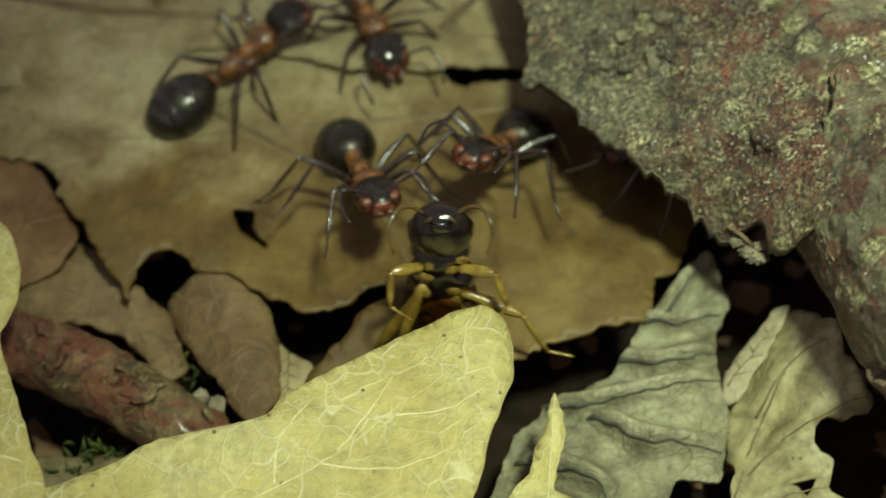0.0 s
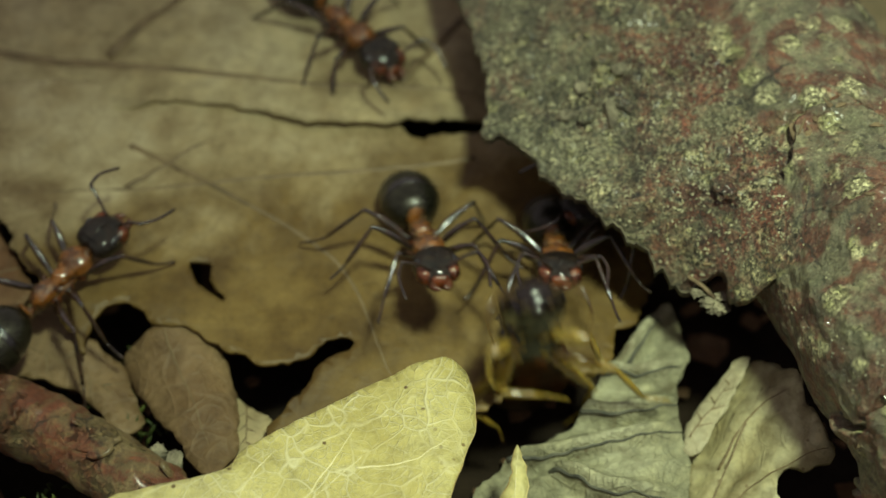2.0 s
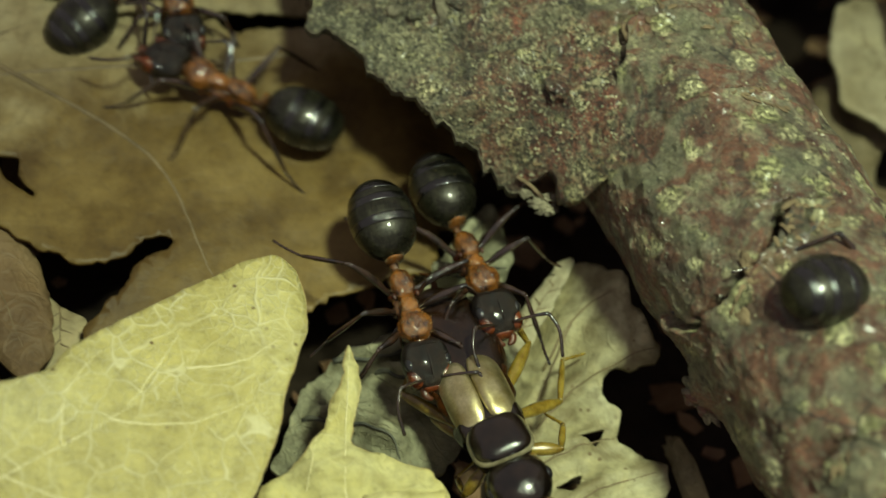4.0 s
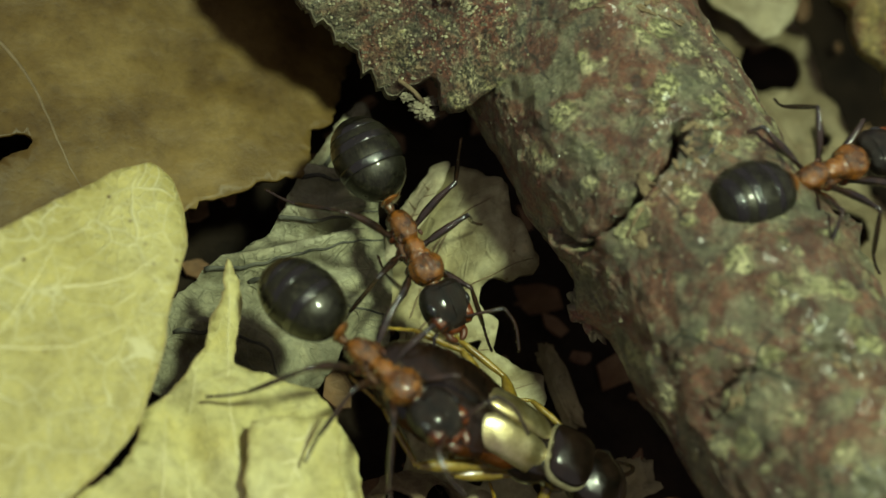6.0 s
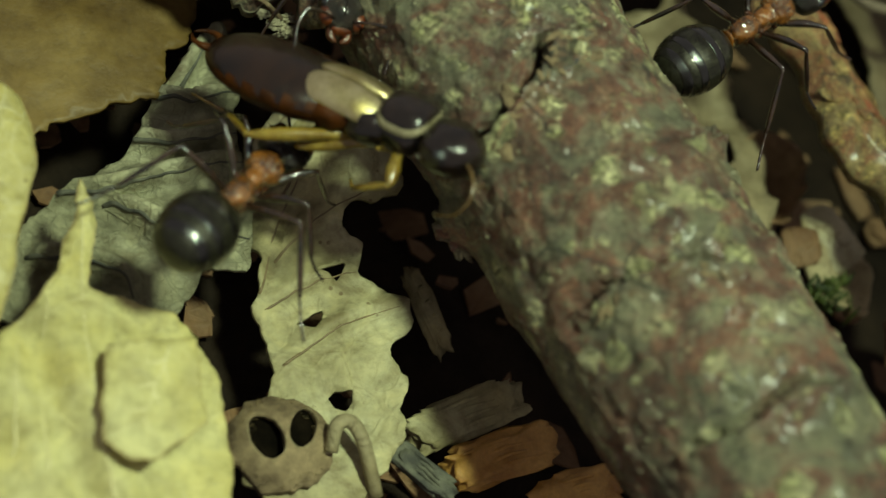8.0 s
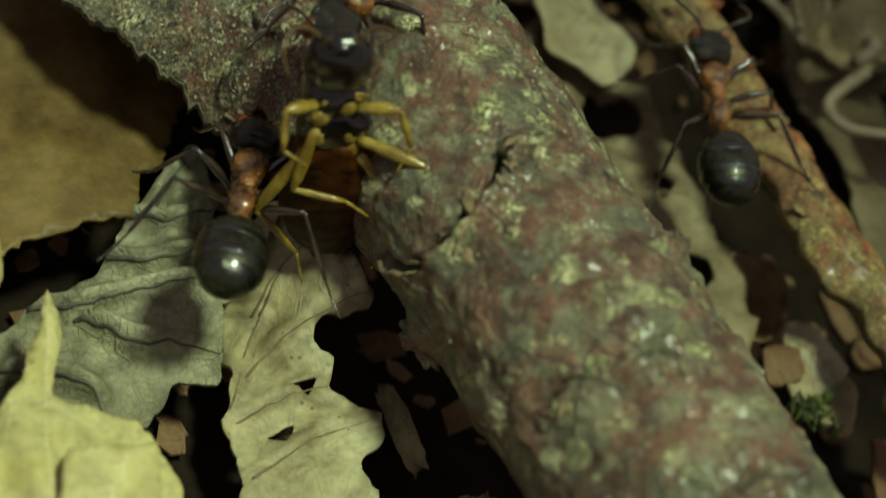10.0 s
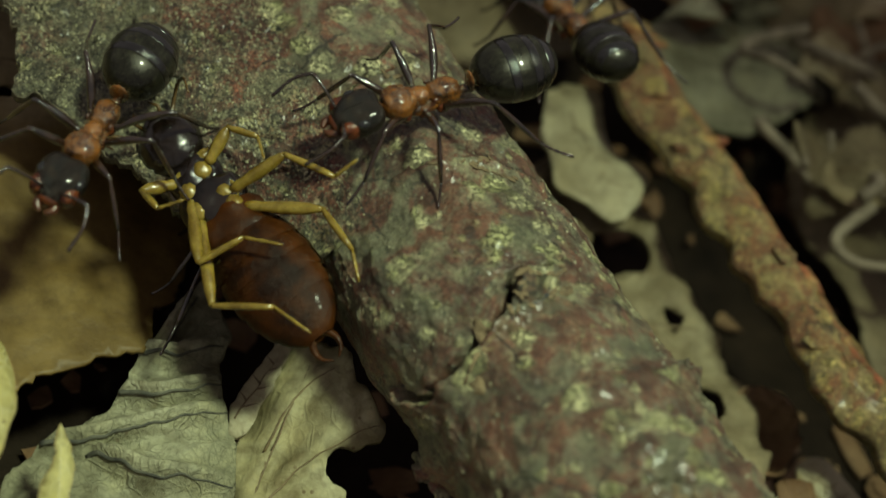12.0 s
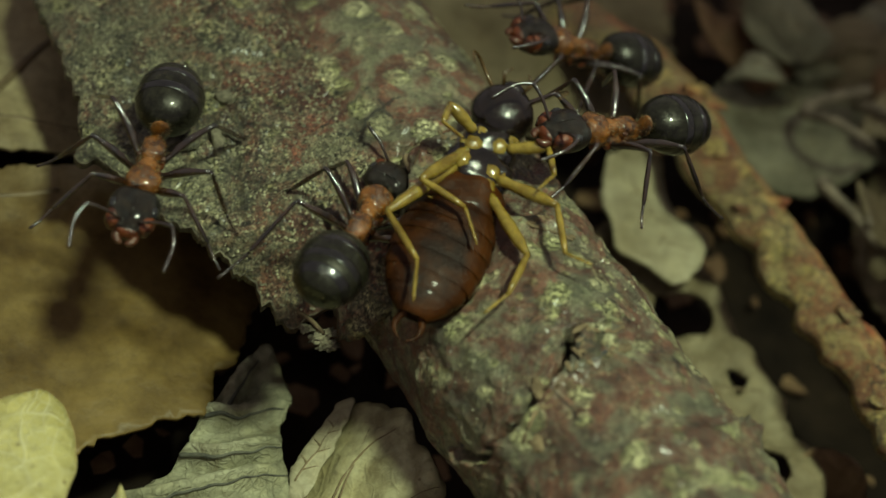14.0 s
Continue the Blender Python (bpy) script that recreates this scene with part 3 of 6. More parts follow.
def build_leaves():
    # broad tan-brown leaf the ants run over
    def brown_extra(x, y):
        z = -0.2 * max(0.0, -1.2 - y) * min(1.0, max(0.0, (-1.5 - x) * 0.4))
        if x > 5.5:
            z -= 0.05 * (x - 5.5) ** 2
        return z
    brown_h = crumple(0.75, (0.0, 0.03), (0, 0), 0.30, 0.22, 0.05, 1.0, brown_extra)
    brown = [(1.0, -4.6), (2.0, -2.9), (6.3, -1.1), (6.6, 0.2), (7.3, 0.5), (8.2, 2.7), (9.4, 5.7), (7.0, 8.6), (3.1, 8.05), (0.6, 7.9), (-0.5, 8.6), (-3.2, 9.0), (-8.0, 10.3), (-15, 10), (-21, 8), (-20, 6.0), (-13.2, 4.6), (-12.3, 3.2), (-11.35, 1.8), (-10.4, 0.2), (-9.8, -0.6), (-9.6, 0.7), (-8.5, 1.1), (-7.8, 0.5), (-6.5, 0.2), (-5.2, -0.8), (-4.0, -1.2), (-2.9, -0.85), (-2.4, -0.5), (-1.6, -0.15), (-1.5, -0.4), (-2.2, -0.9), (-2.9, -1.8), (-4.1, -3.2), (-3.0, -5.0)]
    leaf(brown, brown_h, STAINED, "broad flat dead leaf, brown bleaching to buff, torn, holed", 0.14, 0.3, [[(-6.75, 2.8), (-6.4, 1.9), (-5.6, 1.35), (-6.1, 2.1), (-6.15, 2.7)]], 0.19, 1.0,
         [[(-9, 7.5), (-5, 5.0), (-2.0, 2.6), (-0.5, -1.2), (0.5, -3.2)], [(2.5, 6.9), (-3, 6.2), (-10, 5.6), (-18, 5.5)], [(-9, 5.7), (-7, 7.2), (-5.5, 8.0)]], VEIN_BROWN, 0.10)
    # pale leaf behind it
    back_h = crumple(1.0, (0.0, 0.05), (0, 8), 0.7, 0.17, 0.05, 2.0)
    leaf([(-3.0, 8.25), (0.2, 8.35), (3.2, 8.6), (8, 9.3), (12, 13), (13, 22), (4, 27), (-10, 27), (-24, 22), (-26, 10), (-16, 7.6), (-8, 9.2)], back_h, PALE_BROWN,
         "large pale buff dead leaf with a straight midrib", 0.16, 0.7, (), 0.15, 2.0, [[(-24, 13), (-14, 11.5), (-5, 10.2), (4, 9.6), (8, 9.8)], [(-10, 11.2), (-7, 15), (-3, 19)], [(0, 10), (3, 14), (7, 18)]], VEIN_BROWN, 0.2)
    leaf([(-18, 5.4), (-13.8, 4.9), (-12.3, 3.1), (-11.7, 1.9), (-12.7, 0.5), (-15, -0.4), (-20, 0)], crumple(0.3, (0.0, 0.10), (-13, 2), 0.5, 0.3, 0.05, 2.6), RUSSET,
         "brown curled dead leaf with a dark shadowed edge", 0.14, 0.4, (), 0.12, 2.6)
    # buckled tan leaf and scraps round the reddish twig
    leaf([(-8.7, -0.2), (-7.6, 0.5), (-6.4, 0.5), (-5.5, -0.6), (-5.05, -2.0), (-4.95, -3.9), (-5.5, -5.0), (-6.1, -4.6), (-7.1, -3.1), (-8.2, -1.5)], crumple(0.25, (0.0, 0.0), (-7, -2), 0.25, 0.5, 0.06, 2.2, lambda x, y: 0.42 - 0.32 * (x + 6.4 + 0.28 * (y + 2)) ** 2), NUT,
         "nut-brown buckled dead leaf beside a reddish twig", 0.14, 0.25, (), 0.08, 2.2, [[(-7.4, 0.2), (-6.5, -2), (-5.5, -4.6)]], VEIN_BROWN, 0.04)
    leaf([(-5.4, -1.6), (-4.7, -1.9), (-4.0, -2.6), (-4.4, -3.7), (-5.3, -4.0)], crumple(-0.35, (0, 0), (-5, -3), 0.3, 0.5, 0.06, 2.3), PALE_BROWN, "pale buff scrap of leaf in a torn gap", 0.12, 0.25, (), 0.1, 2.3, (), None, 0.05, "leaf_scrap", "leaf scrap")
    leaf([(-15, 1.9), (-11.8, 2.2), (-10.6, 1.6), (-9.8, 0.3), (-8.6, -0.6), (-8.0, -2.4), (-8.6, -2.9), (-9.7, -1.7), (-11.5, -0.9), (-15, -0.9)], crumple(-0.25, (0, 0.05), (-11, 0), 0.6, 0.45, 0.08, 2.4), NUT,
         "dull nut-brown dead leaf behind a reddish twig", 0.14, 0.3, (), 0.14, 2.4)
    leaf([(-15, -4.8), (-11.6, -5.4), (-10.2, -5.2), (-8.0, -6.0), (-8.6, -8.0), (-15, -8.4)], crumple(-1.1, (0, 0), (-11, -6), 0.5, 0.4, 0.08, 2.8), TAN, "dull tan dead leaf under a reddish twig", 0.14, 0.3, (), 0.14, 2.8)
    # bright yellow leaf in front
    def yellow_extra(x, y):
        edge = max(0.0, x - 0.9)
        return -0.30 * edge * edge - 0.10 * max(0.0, -9 - y) + 0.35 * math.exp(-((x + 5.2) ** 2 + (y + 7.6) ** 2) / 2.0)
    yellow_h = crumple(3.55, (-0.03, 0.04), (0, -5), 0.45, 0.22, 0.05, 3.0, yellow_extra)
    yellow = [(0.2, -3.0), (1.2, -2.75), (1.75, -3.15), (1.98, -4.0), (1.95, -5.1), (1.65, -6.0), (1.25, -7.2), (1.0, -8.3), (0.2, -10.2), (-1.2, -11.6), (-4.5, -14), (-10, -15), (-14.5, -12.5), (-12.5, -9.6), (-9.2, -8.1), (-7.8, -7.3), (-5.6, -6.9), (-4.8, -6.55), (-4.5, -6.0), (-3.2, -5.0), (-1.7, -4.05)]
    leaf(yellow, yellow_h, YELLOW, "bright straw-yellow fallen leaf with a rounded lobe and fine net veins", 0.13, 0.3, (), 0.035, 3.0,
         [[(-12, -12), (-7, -10), (-2.6, -7.4), (0.9, -3.6)], [(-4.6, -8.7), (-4.4, -7.2), (-3.3, -5.5)], [(-2.9, -7.6), (-2.0, -6.2), (-1.1, -4.5)], [(-3.4, -8.0), (-1.2, -8.0), (0.8, -7.2)], [(-6.0, -9.5), (-3.6, -10.4), (-1.6, -10.6)], [(-1.4, -6.4), (0.2, -6.2), (1.6, -5.2)]], VEIN_PALE, 0.036, "yellow_leaf")
    leaf([(-18, 2), (-13.3, 0.1), (-12.45, -1.6), (-12.35, -2.8), (-12.75, -3.8), (-12.4, -4.9), (-11.2, -7.8), (-10.7, -9.2), (-12, -11.5), (-19, -9)], crumple(4.0, (0.05, 0), (-12, -4), 0.4, 0.3, 0.04, 3.7), YELLOW,
         "yellow fallen leaf lying beside a reddish twig", 0.13, 0.35, (), 0.04, 3.7, (), None, 0.05, "yellow_leaf")
    # straw-coloured torn leaf under the yellow one
    def straw_extra(x, y):
        return 0.35 * math.exp(-((x - 3.0) / 0.7) ** 2) + 0.22 * math.sin(x * 4.0 + 0.8 * y) * math.exp(-((x - 1.8) / 1.4) ** 2)
    straw_h = crumple(2.3, (-0.02, -0.03), (3, -9), 0.5, 0.3, 0.05, 4.0, straw_extra)
    leaf([(3.2, -5.2), (3.45, -6.4), (3.15, -8.1), (4.0, -8.35), (5.2, -8.9), (5.9, -10.2), (6.1, -11.4), (5.8, -14.1), (3, -17), (-3, -17), (-3.5, -13), (0.0, -10.8), (0.6, -9.5), (1.7, -8.5), (2.5, -7.4), (2.95, -6.2)], straw_h, STRAW,
         "pale straw leaf, torn, with a raised pointed splinter", 0.13, 0.28, (), 0.12, 4.0, [[(2.9, -14), (2.8, -10), (3.2, -5.5)], [(1.5, -13), (1.7, -10), (2.3, -7.4)], [(0.8, -12.5), (1.1, -10), (1.6, -8.0)]], VEIN_PALE, 0.04)
    leaf([(3.15, -10.1), (4.2, -10.2), (5.4, -10.1), (5.3, -11.3), (5.2, -12.4), (3.7, -13.3), (2.8, -12.6), (2.9, -11.3)], crumple(3.5, (0.03, -0.05), (3, -12), 0.35, 0.5, 0.05, 4.4), STRAW,
         "small curled scrap of greenish straw leaf", 0.12, 0.28, (), 0.12, 4.4, (), None, 0.05, "leaf_scrap", "leaf scrap")
    # grey-green wrinkled leaf
    gv = [[(2.4, -4.2), (3.4, -4.15), (4.7, -4.1), (6.4, -3.8), (8.6, -3.4)], [(5.0, -2.5), (5.6, -2.6), (6.4, -2.9), (7.4, -2.75), (8.5, -2.5)], [(5.6, -1.2), (6.4, -1.3), (7.3, -1.4), (8.9, -1.05)], [(4.4, -4.5), (4.8, -4.7), (5.8, -5.45), (7.0, -5.6), (8.4, -5.75)], [(2.2, -5.9), (2.9, -6.1), (4.4, -6.7), (4.9, -7.3)], [(7.0, -0.9), (7.4, -0.3), (8.1, 0.7)]]
    grey_h = crumple(0.15, (0.06, 0.05), (6, -3), 0.55, 0.33, 0.06, 5.0, pleats(gv, 1.25, 0.36))
    leaf([(8.35, 1.3), (8.9, -0.5), (8.5, -1.6), (8.35, -2.6), (8.65, -4.2), (8.45, -5.7), (8.1, -6.6), (7.0, -6.5), (6.5, -7.2), (5.6, -7.9), (3, -8.4), (1.2, -7.4), (1.7, -6.2), (2.2, -4.9), (3.3, -4.05), (4.5, -3.35), (5.6, -2.35), (6.0, -1.5), (7.1, -0.1)], grey_h, GREY,
         "grey-green wrinkled dead leaf with dark raised veins", 0.16, 0.15, [], 0.12, 5.0, gv, VEIN_DARK, 0.08)
    # cream leaf partly under the twig
    pv = [[(8.5, -7.2), (9.2, -5.4), (10.0, -3.9), (10.9, -2.3)], [(9.1, -6.2), (9.8, -5.6), (10.6, -5.15), (12.4, -4.8)], [(8.6, -7.6), (10.0, -7.1), (11.4, -6.8)], [(9.5, -4.4), (10.4, -3.2), (11.5, -2.8)], [(8.8, -9.4), (10.6, -8.4), (12.6, -7.9)]]
    ridge = pleats(pv, 0.6, 0.32)

    def pale_extra(x, y):
        return min(3.0, max(0.0, x - 9.0)) * min(1.0, max(0.15, (y + 7.5) / 3.5)) + ridge(x, y)
    pale_h = crumple(-0.6, (0.0, 0.0), (10, -6), 0.35, 0.5, 0.10, 6.0, pale_extra)
    leaf([(10.5, -1.1), (11.1, -1.5), (11.8, -2.6), (11.9, -3.6), (12.2, -4.3), (12.5, -4.9), (11.9, -5.2), (11.2, -5.1), (10.95, -5.6), (11.6, -6.2), (11.4, -6.8), (12.2, -7.4), (12.8, -7.7), (12.6, -8.5), (11.8, -9.3), (12.2, -10.4), (11.8, -11), (11.7, -12), (9.5, -14), (7.2, -12.6), (8.1, -10.7), (8.5, -9.1), (8.3, -7.5), (8.6, -6.3), (8.7, -3.0), (9.7, -2.1)], pale_h, PALE,
         "cream and ochre decayed leaf eaten into holes, beside the twig", 0.16, 0.22, [[(10.2, -6.7), (11.0, -6.6), (10.7, -7.0)], [(9.4, -8.1), (10.2, -7.8), (9.9, -8.4)], [(9.9, -10.4), (10.7, -10.2), (10.4, -10.8)]], 0.16, 6.0, pv, VEIN_BROWN, 0.045)
    leaf([(8.45, -4.0), (8.55, -3.0), (9.4, -2.0), (10.2, -1.1), (10.7, -1.2), (9.8, -2.7), (8.9, -4.1)], crumple(0.45, (0.45, 0), (9.2, -2.5), 0.25, 0.6, 0.08, 6.6), CREAM, "narrow cream leaf edge catching the light", 0.14, 0.22, (), 0.1, 6.6, (), None, 0.05, "leaf_scrap", "leaf scrap")
    # leaves lying beyond the twig
    leaf([(22.2, 8.0), (24.7, 6.4), (25.4, 2.2), (26.2, -0.2), (26.8, -2.0), (26.6, -4.4), (25.6, -5.8), (23.5, -5.5), (21.4, -3.0), (20.2, 2.0), (20.0, 6)], crumple(-0.6, (0, 0.02), (24, 0), 1.5, 0.5, 0.22, 7.0), TAN,
         "mottled tan buckled leaf in the gap beyond the twig", 0.16, 0.3, [[(22.6, 3.3), (22.9, 4.6), (24.2, 4.7), (24.7, 3.6), (24.2, 2.9)], [(24.4, 1.2), (25.1, 0.8), (24.6, 0.2)], [(24.2, -1.6), (25.2, -1.9), (25.3, -3.1), (24.6, -3.3)]], 0.14, 7.0, [[(21, 5), (23.5, 1), (26.5, -3.4)], [(22.4, 3), (24.5, 3.2)], [(23.7, 0.6), (25.8, 0.4)]], VEIN_BROWN, 0.08)
    leaf([(21.6, 9.2), (22.7, 10.0), (23.7, 9.4), (23.9, 7.0), (24.6, 5.9), (23.6, 4.3), (22.1, 4.4), (21.0, 5.4)], crumple(0.9, (-0.15, 0.06), (23, 7), 0.8, 0.5, 0.08, 7.4), CREAM, "bright cream buckled scrap of leaf beyond the twig", 0.16, 0.3, (), 0.12, 7.4, (), None, 0.05, "leaf_scrap", "leaf scrap")
    # a curled leaf whose pale rim stands round a dark hollow
    cup = lambda x, y: 1.5 * min(1.0, (((x - 26.6) / 1.5) ** 2 + ((y + 3.7) / 1.6) ** 2)) ** 2
    leaf([(25.2, -4.6), (25.6, -2.7), (26.6, -2.0), (27.9, -2.5), (28.0, -4.0), (27.0, -5.2), (25.8, -5.3)], crumple(-1.9, (0, 0), (26.6, -3.7), 0.3, 0.6, 0.06, 7.6, cup), RUSSET, "brown curled leaf with a pale rim round a hollow", 0.16, 0.2, (), 0.08, 7.6)
    leaf([(27.5, -4.9), (28.5, -4.8), (29.3, -6.5), (28.3, -7.1), (27.5, -5.9)], crumple(-0.8, (0.2, 0.1), (28, -6), 0.4, 0.6, 0.08, 7.7), CREAM, "cream oval scrap of leaf on dark litter", 0.16, 0.22, (), 0.08, 7.7, (), None, 0.05, "leaf_scrap", "leaf scrap")
    leaf([(32, 8), (36, 12), (44, 9), (45, 0), (38, -6), (34, -8), (33, -3)], crumple(-1.0, (0, 0.05), (36, 3), 1.3, 0.25, 0.12, 7.8), TAN, "grey-brown buckled leaf in deep shade", 0.16, 0.5, [[(35, 5), (37, 5.6), (37.4, 3.8), (35.6, 3.4)]], 0.2, 7.8)
    leaf([(26, 12), (30, 16), (38, 20), (42, 15), (36, 12), (30, 9)], crumple(0.2, (0, 0.05), (33, 14), 1.2, 0.3, 0.1, 8.2), GREY, "grey dead leaf in deep shade", 0.16, 0.5, (), 0.2, 8.2)
    leaf([(12, 15), (20, 12), (26, 14), (27, 24), (16, 28), (8, 24)], crumple(0.4, (0, 0.05), (18, 18), 1.0, 0.2, 0.1, 8.6), TAN, "dull tan dead leaf in deep shade", 0.16, 0.6, (), 0.2, 8.6)
    leaf([(27.6, -5.0), (29.0, -5.4), (29.6, -7.2), (28.8, -8.6), (27.4, -8.0), (27.0, -6.4)], crumple(-0.8, (0.1, 0), (28, -7), 0.6, 0.5, 0.08, 9.0), PALE_BROWN, "small rounded cream leaf scrap on dark litter", 0.14, 0.25, (), 0.08, 9.0, (), None, 0.05, "leaf_scrap", "leaf scrap")
    leaf([(26.5, -5.6), (27.6, -5.7), (27.5, -6.8), (26.4, -6.8)], crumple(-0.6, (0.2, 0.1), (27, -6), 0.3, 0.6, 0.08, 9.2), RUSSET, "rust-brown scrap of leaf on dark litter", 0.14, 0.25, (), 0.1, 9.2, (), None, 0.05, "leaf_scrap", "leaf scrap")
    leaf([(29.5, -9), (31.5, -9.5), (32.5, -13), (30.5, -14), (29, -12)], crumple(-0.9, (0.1, 0), (30, -11), 0.5, 0.5, 0.08, 9.4), RUSSET, "brown scrap of leaf on dark litter", 0.14, 0.3, (), 0.12, 9.4, (), None, 0.05, "leaf_scrap", "leaf scrap")

    rng = random.Random(41)
    for k in range(22):
        x, y, r, q = rng.uniform(29, 43), rng.uniform(-3, 19), rng.uniform(1.2, 2.8), rng.uniform(0, 6.28)
        bend = rng.uniform(-0.25, 0.25)
        ring = [(x + r * rng.uniform(0.7, 1.2) * math.cos(q + j * 0.9), y + r * rng.uniform(0.4, 0.9) * math.sin(q + j * 0.9)) for j in range(7)]
        leaf(ring, crumple(rng.uniform(0.6, 2.2), (rng.uniform(-0.5, 0.5), rng.uniform(-0.3, 0.5)), (x, y), 0.9, 0.5, 0.1, 50.0 + k, lambda u, v, x=x, y=y, bend=bend: bend * (u - x) ** 2), (TAN, RUSSET, PALE_BROWN, GREY)[k % 4],
             ("curled tan scrap of leaf in shade", "curled russet scrap of leaf in shade", "curled cream scrap of leaf in shade", "curled grey scrap of leaf in shade")[k % 4], 0.15, 0.45, (), 0.15, 50.0 + k, (), None, 0.05, "leaf_scrap", "leaf scrap")


# ---- the twig and its bark ----
AX, AZ = (14.11, -0.265), (4.51, -0.121)
T_DIR = Vector((AX[1], 1, AZ[1])).normalized()
T_SIDE = T_DIR.cross(Vector((0, 0, 1))).normalized()
T_UP = T_SIDE.cross(T_DIR).normalized()
CRACKS = [
    ([(-4.65, 187), (-5.67, 174), (-5.82, 151), (-5.69, 137), (-5.27, 117), (-4.91, 109)], 0.11, 1.3),
    ([(-4.91, 109), (-4.53, 107), (-4.66, 97), (-4.61, 86)], 0.10, 1.0),
    ([(-10.94, 152), (-10.95, 139), (-11.1, 124), (-11.34, 104), (-11.85, 90)], 0.08, 0.5),
    ([(2.0, 132), (3.18, 119), (3.24, 93), (2.26, 83), (2.12, 57)], 0.11, 1.1),
    ([(-0.3, 116), (-0.52, 91), (-0.95, 80), (-1.53, 65)], 0.10, 0.9),
    ([(-15.2, 150), (-15.4, 118), (-15.1, 96), (-15.6, 70)], 0.12, 0.3),
    ([(-7.9, 60), (-8.2, 48), (-8.0, 38)], 0.12, 0.4),
]


def twig_point(y, a, lift=0.0):
    """A point of the twig's skin: y along it, a degrees round it (0 beyond, 90 up, 180 near side)."""
    c = Vector((AX[0] + AX[1] * y, y, AZ[0] + AZ[1] * y))
    r = 3.62 + 0.024 * y + lift
    q = radians(a)
    n = T_SIDE * math.cos(q) + T_UP * math.sin(q)
    return c + n * r


def seg_distance(p, q, y, s):
    dy, ds = q[0] - p[0], q[1] - p[1]
    t = max(0.0, min(1.0, ((y - p[0]) * dy + (s - p[1]) * ds) / (dy * dy + ds * ds + 1e-9)))
    return math.hypot(y - p[0] - t * dy, s - p[1] - t * ds), (y - p[0]) * ds - (s - p[1]) * dy


def flake_mesh(bm, rx, ry, thick, seed):
    """A flat ragged flake, uneven on top, with a broken rim."""
    rng = random.Random(int(seed * 13))
    k = 16
    rr = [1 + 0.45 * noise.noise(Vector((math.cos(j * math.tau / k) * 1.3, math.sin(j * math.tau / k) * 1.3, seed))) + rng.uniform(-0.13, 0.13) for j in range(k)]
    rings = []
    for f, z in ((1.0, -thick), (1.0, 0.25 * thick), (0.9, thick), (0.6, thick), (0.3, thick)):
        rings.append([bm.verts.new((rx * rr[j] * f * math.cos(j * math.tau / k), ry * rr[j] * f * math.sin(j * math.tau / k), z + thick * 0.7 * rng.uniform(-1, 1) * (z > 0))) for j in range(k)])
    for r0, r1 in zip(rings, rings[1:]):
        for j in range(k):
            bm.faces.new((r0[j], r0[(j + 1) % k], r1[(j + 1) % k], r1[j]))
    bm.faces.new(rings[-1])
    bm.faces.new(rings[0][::-1])


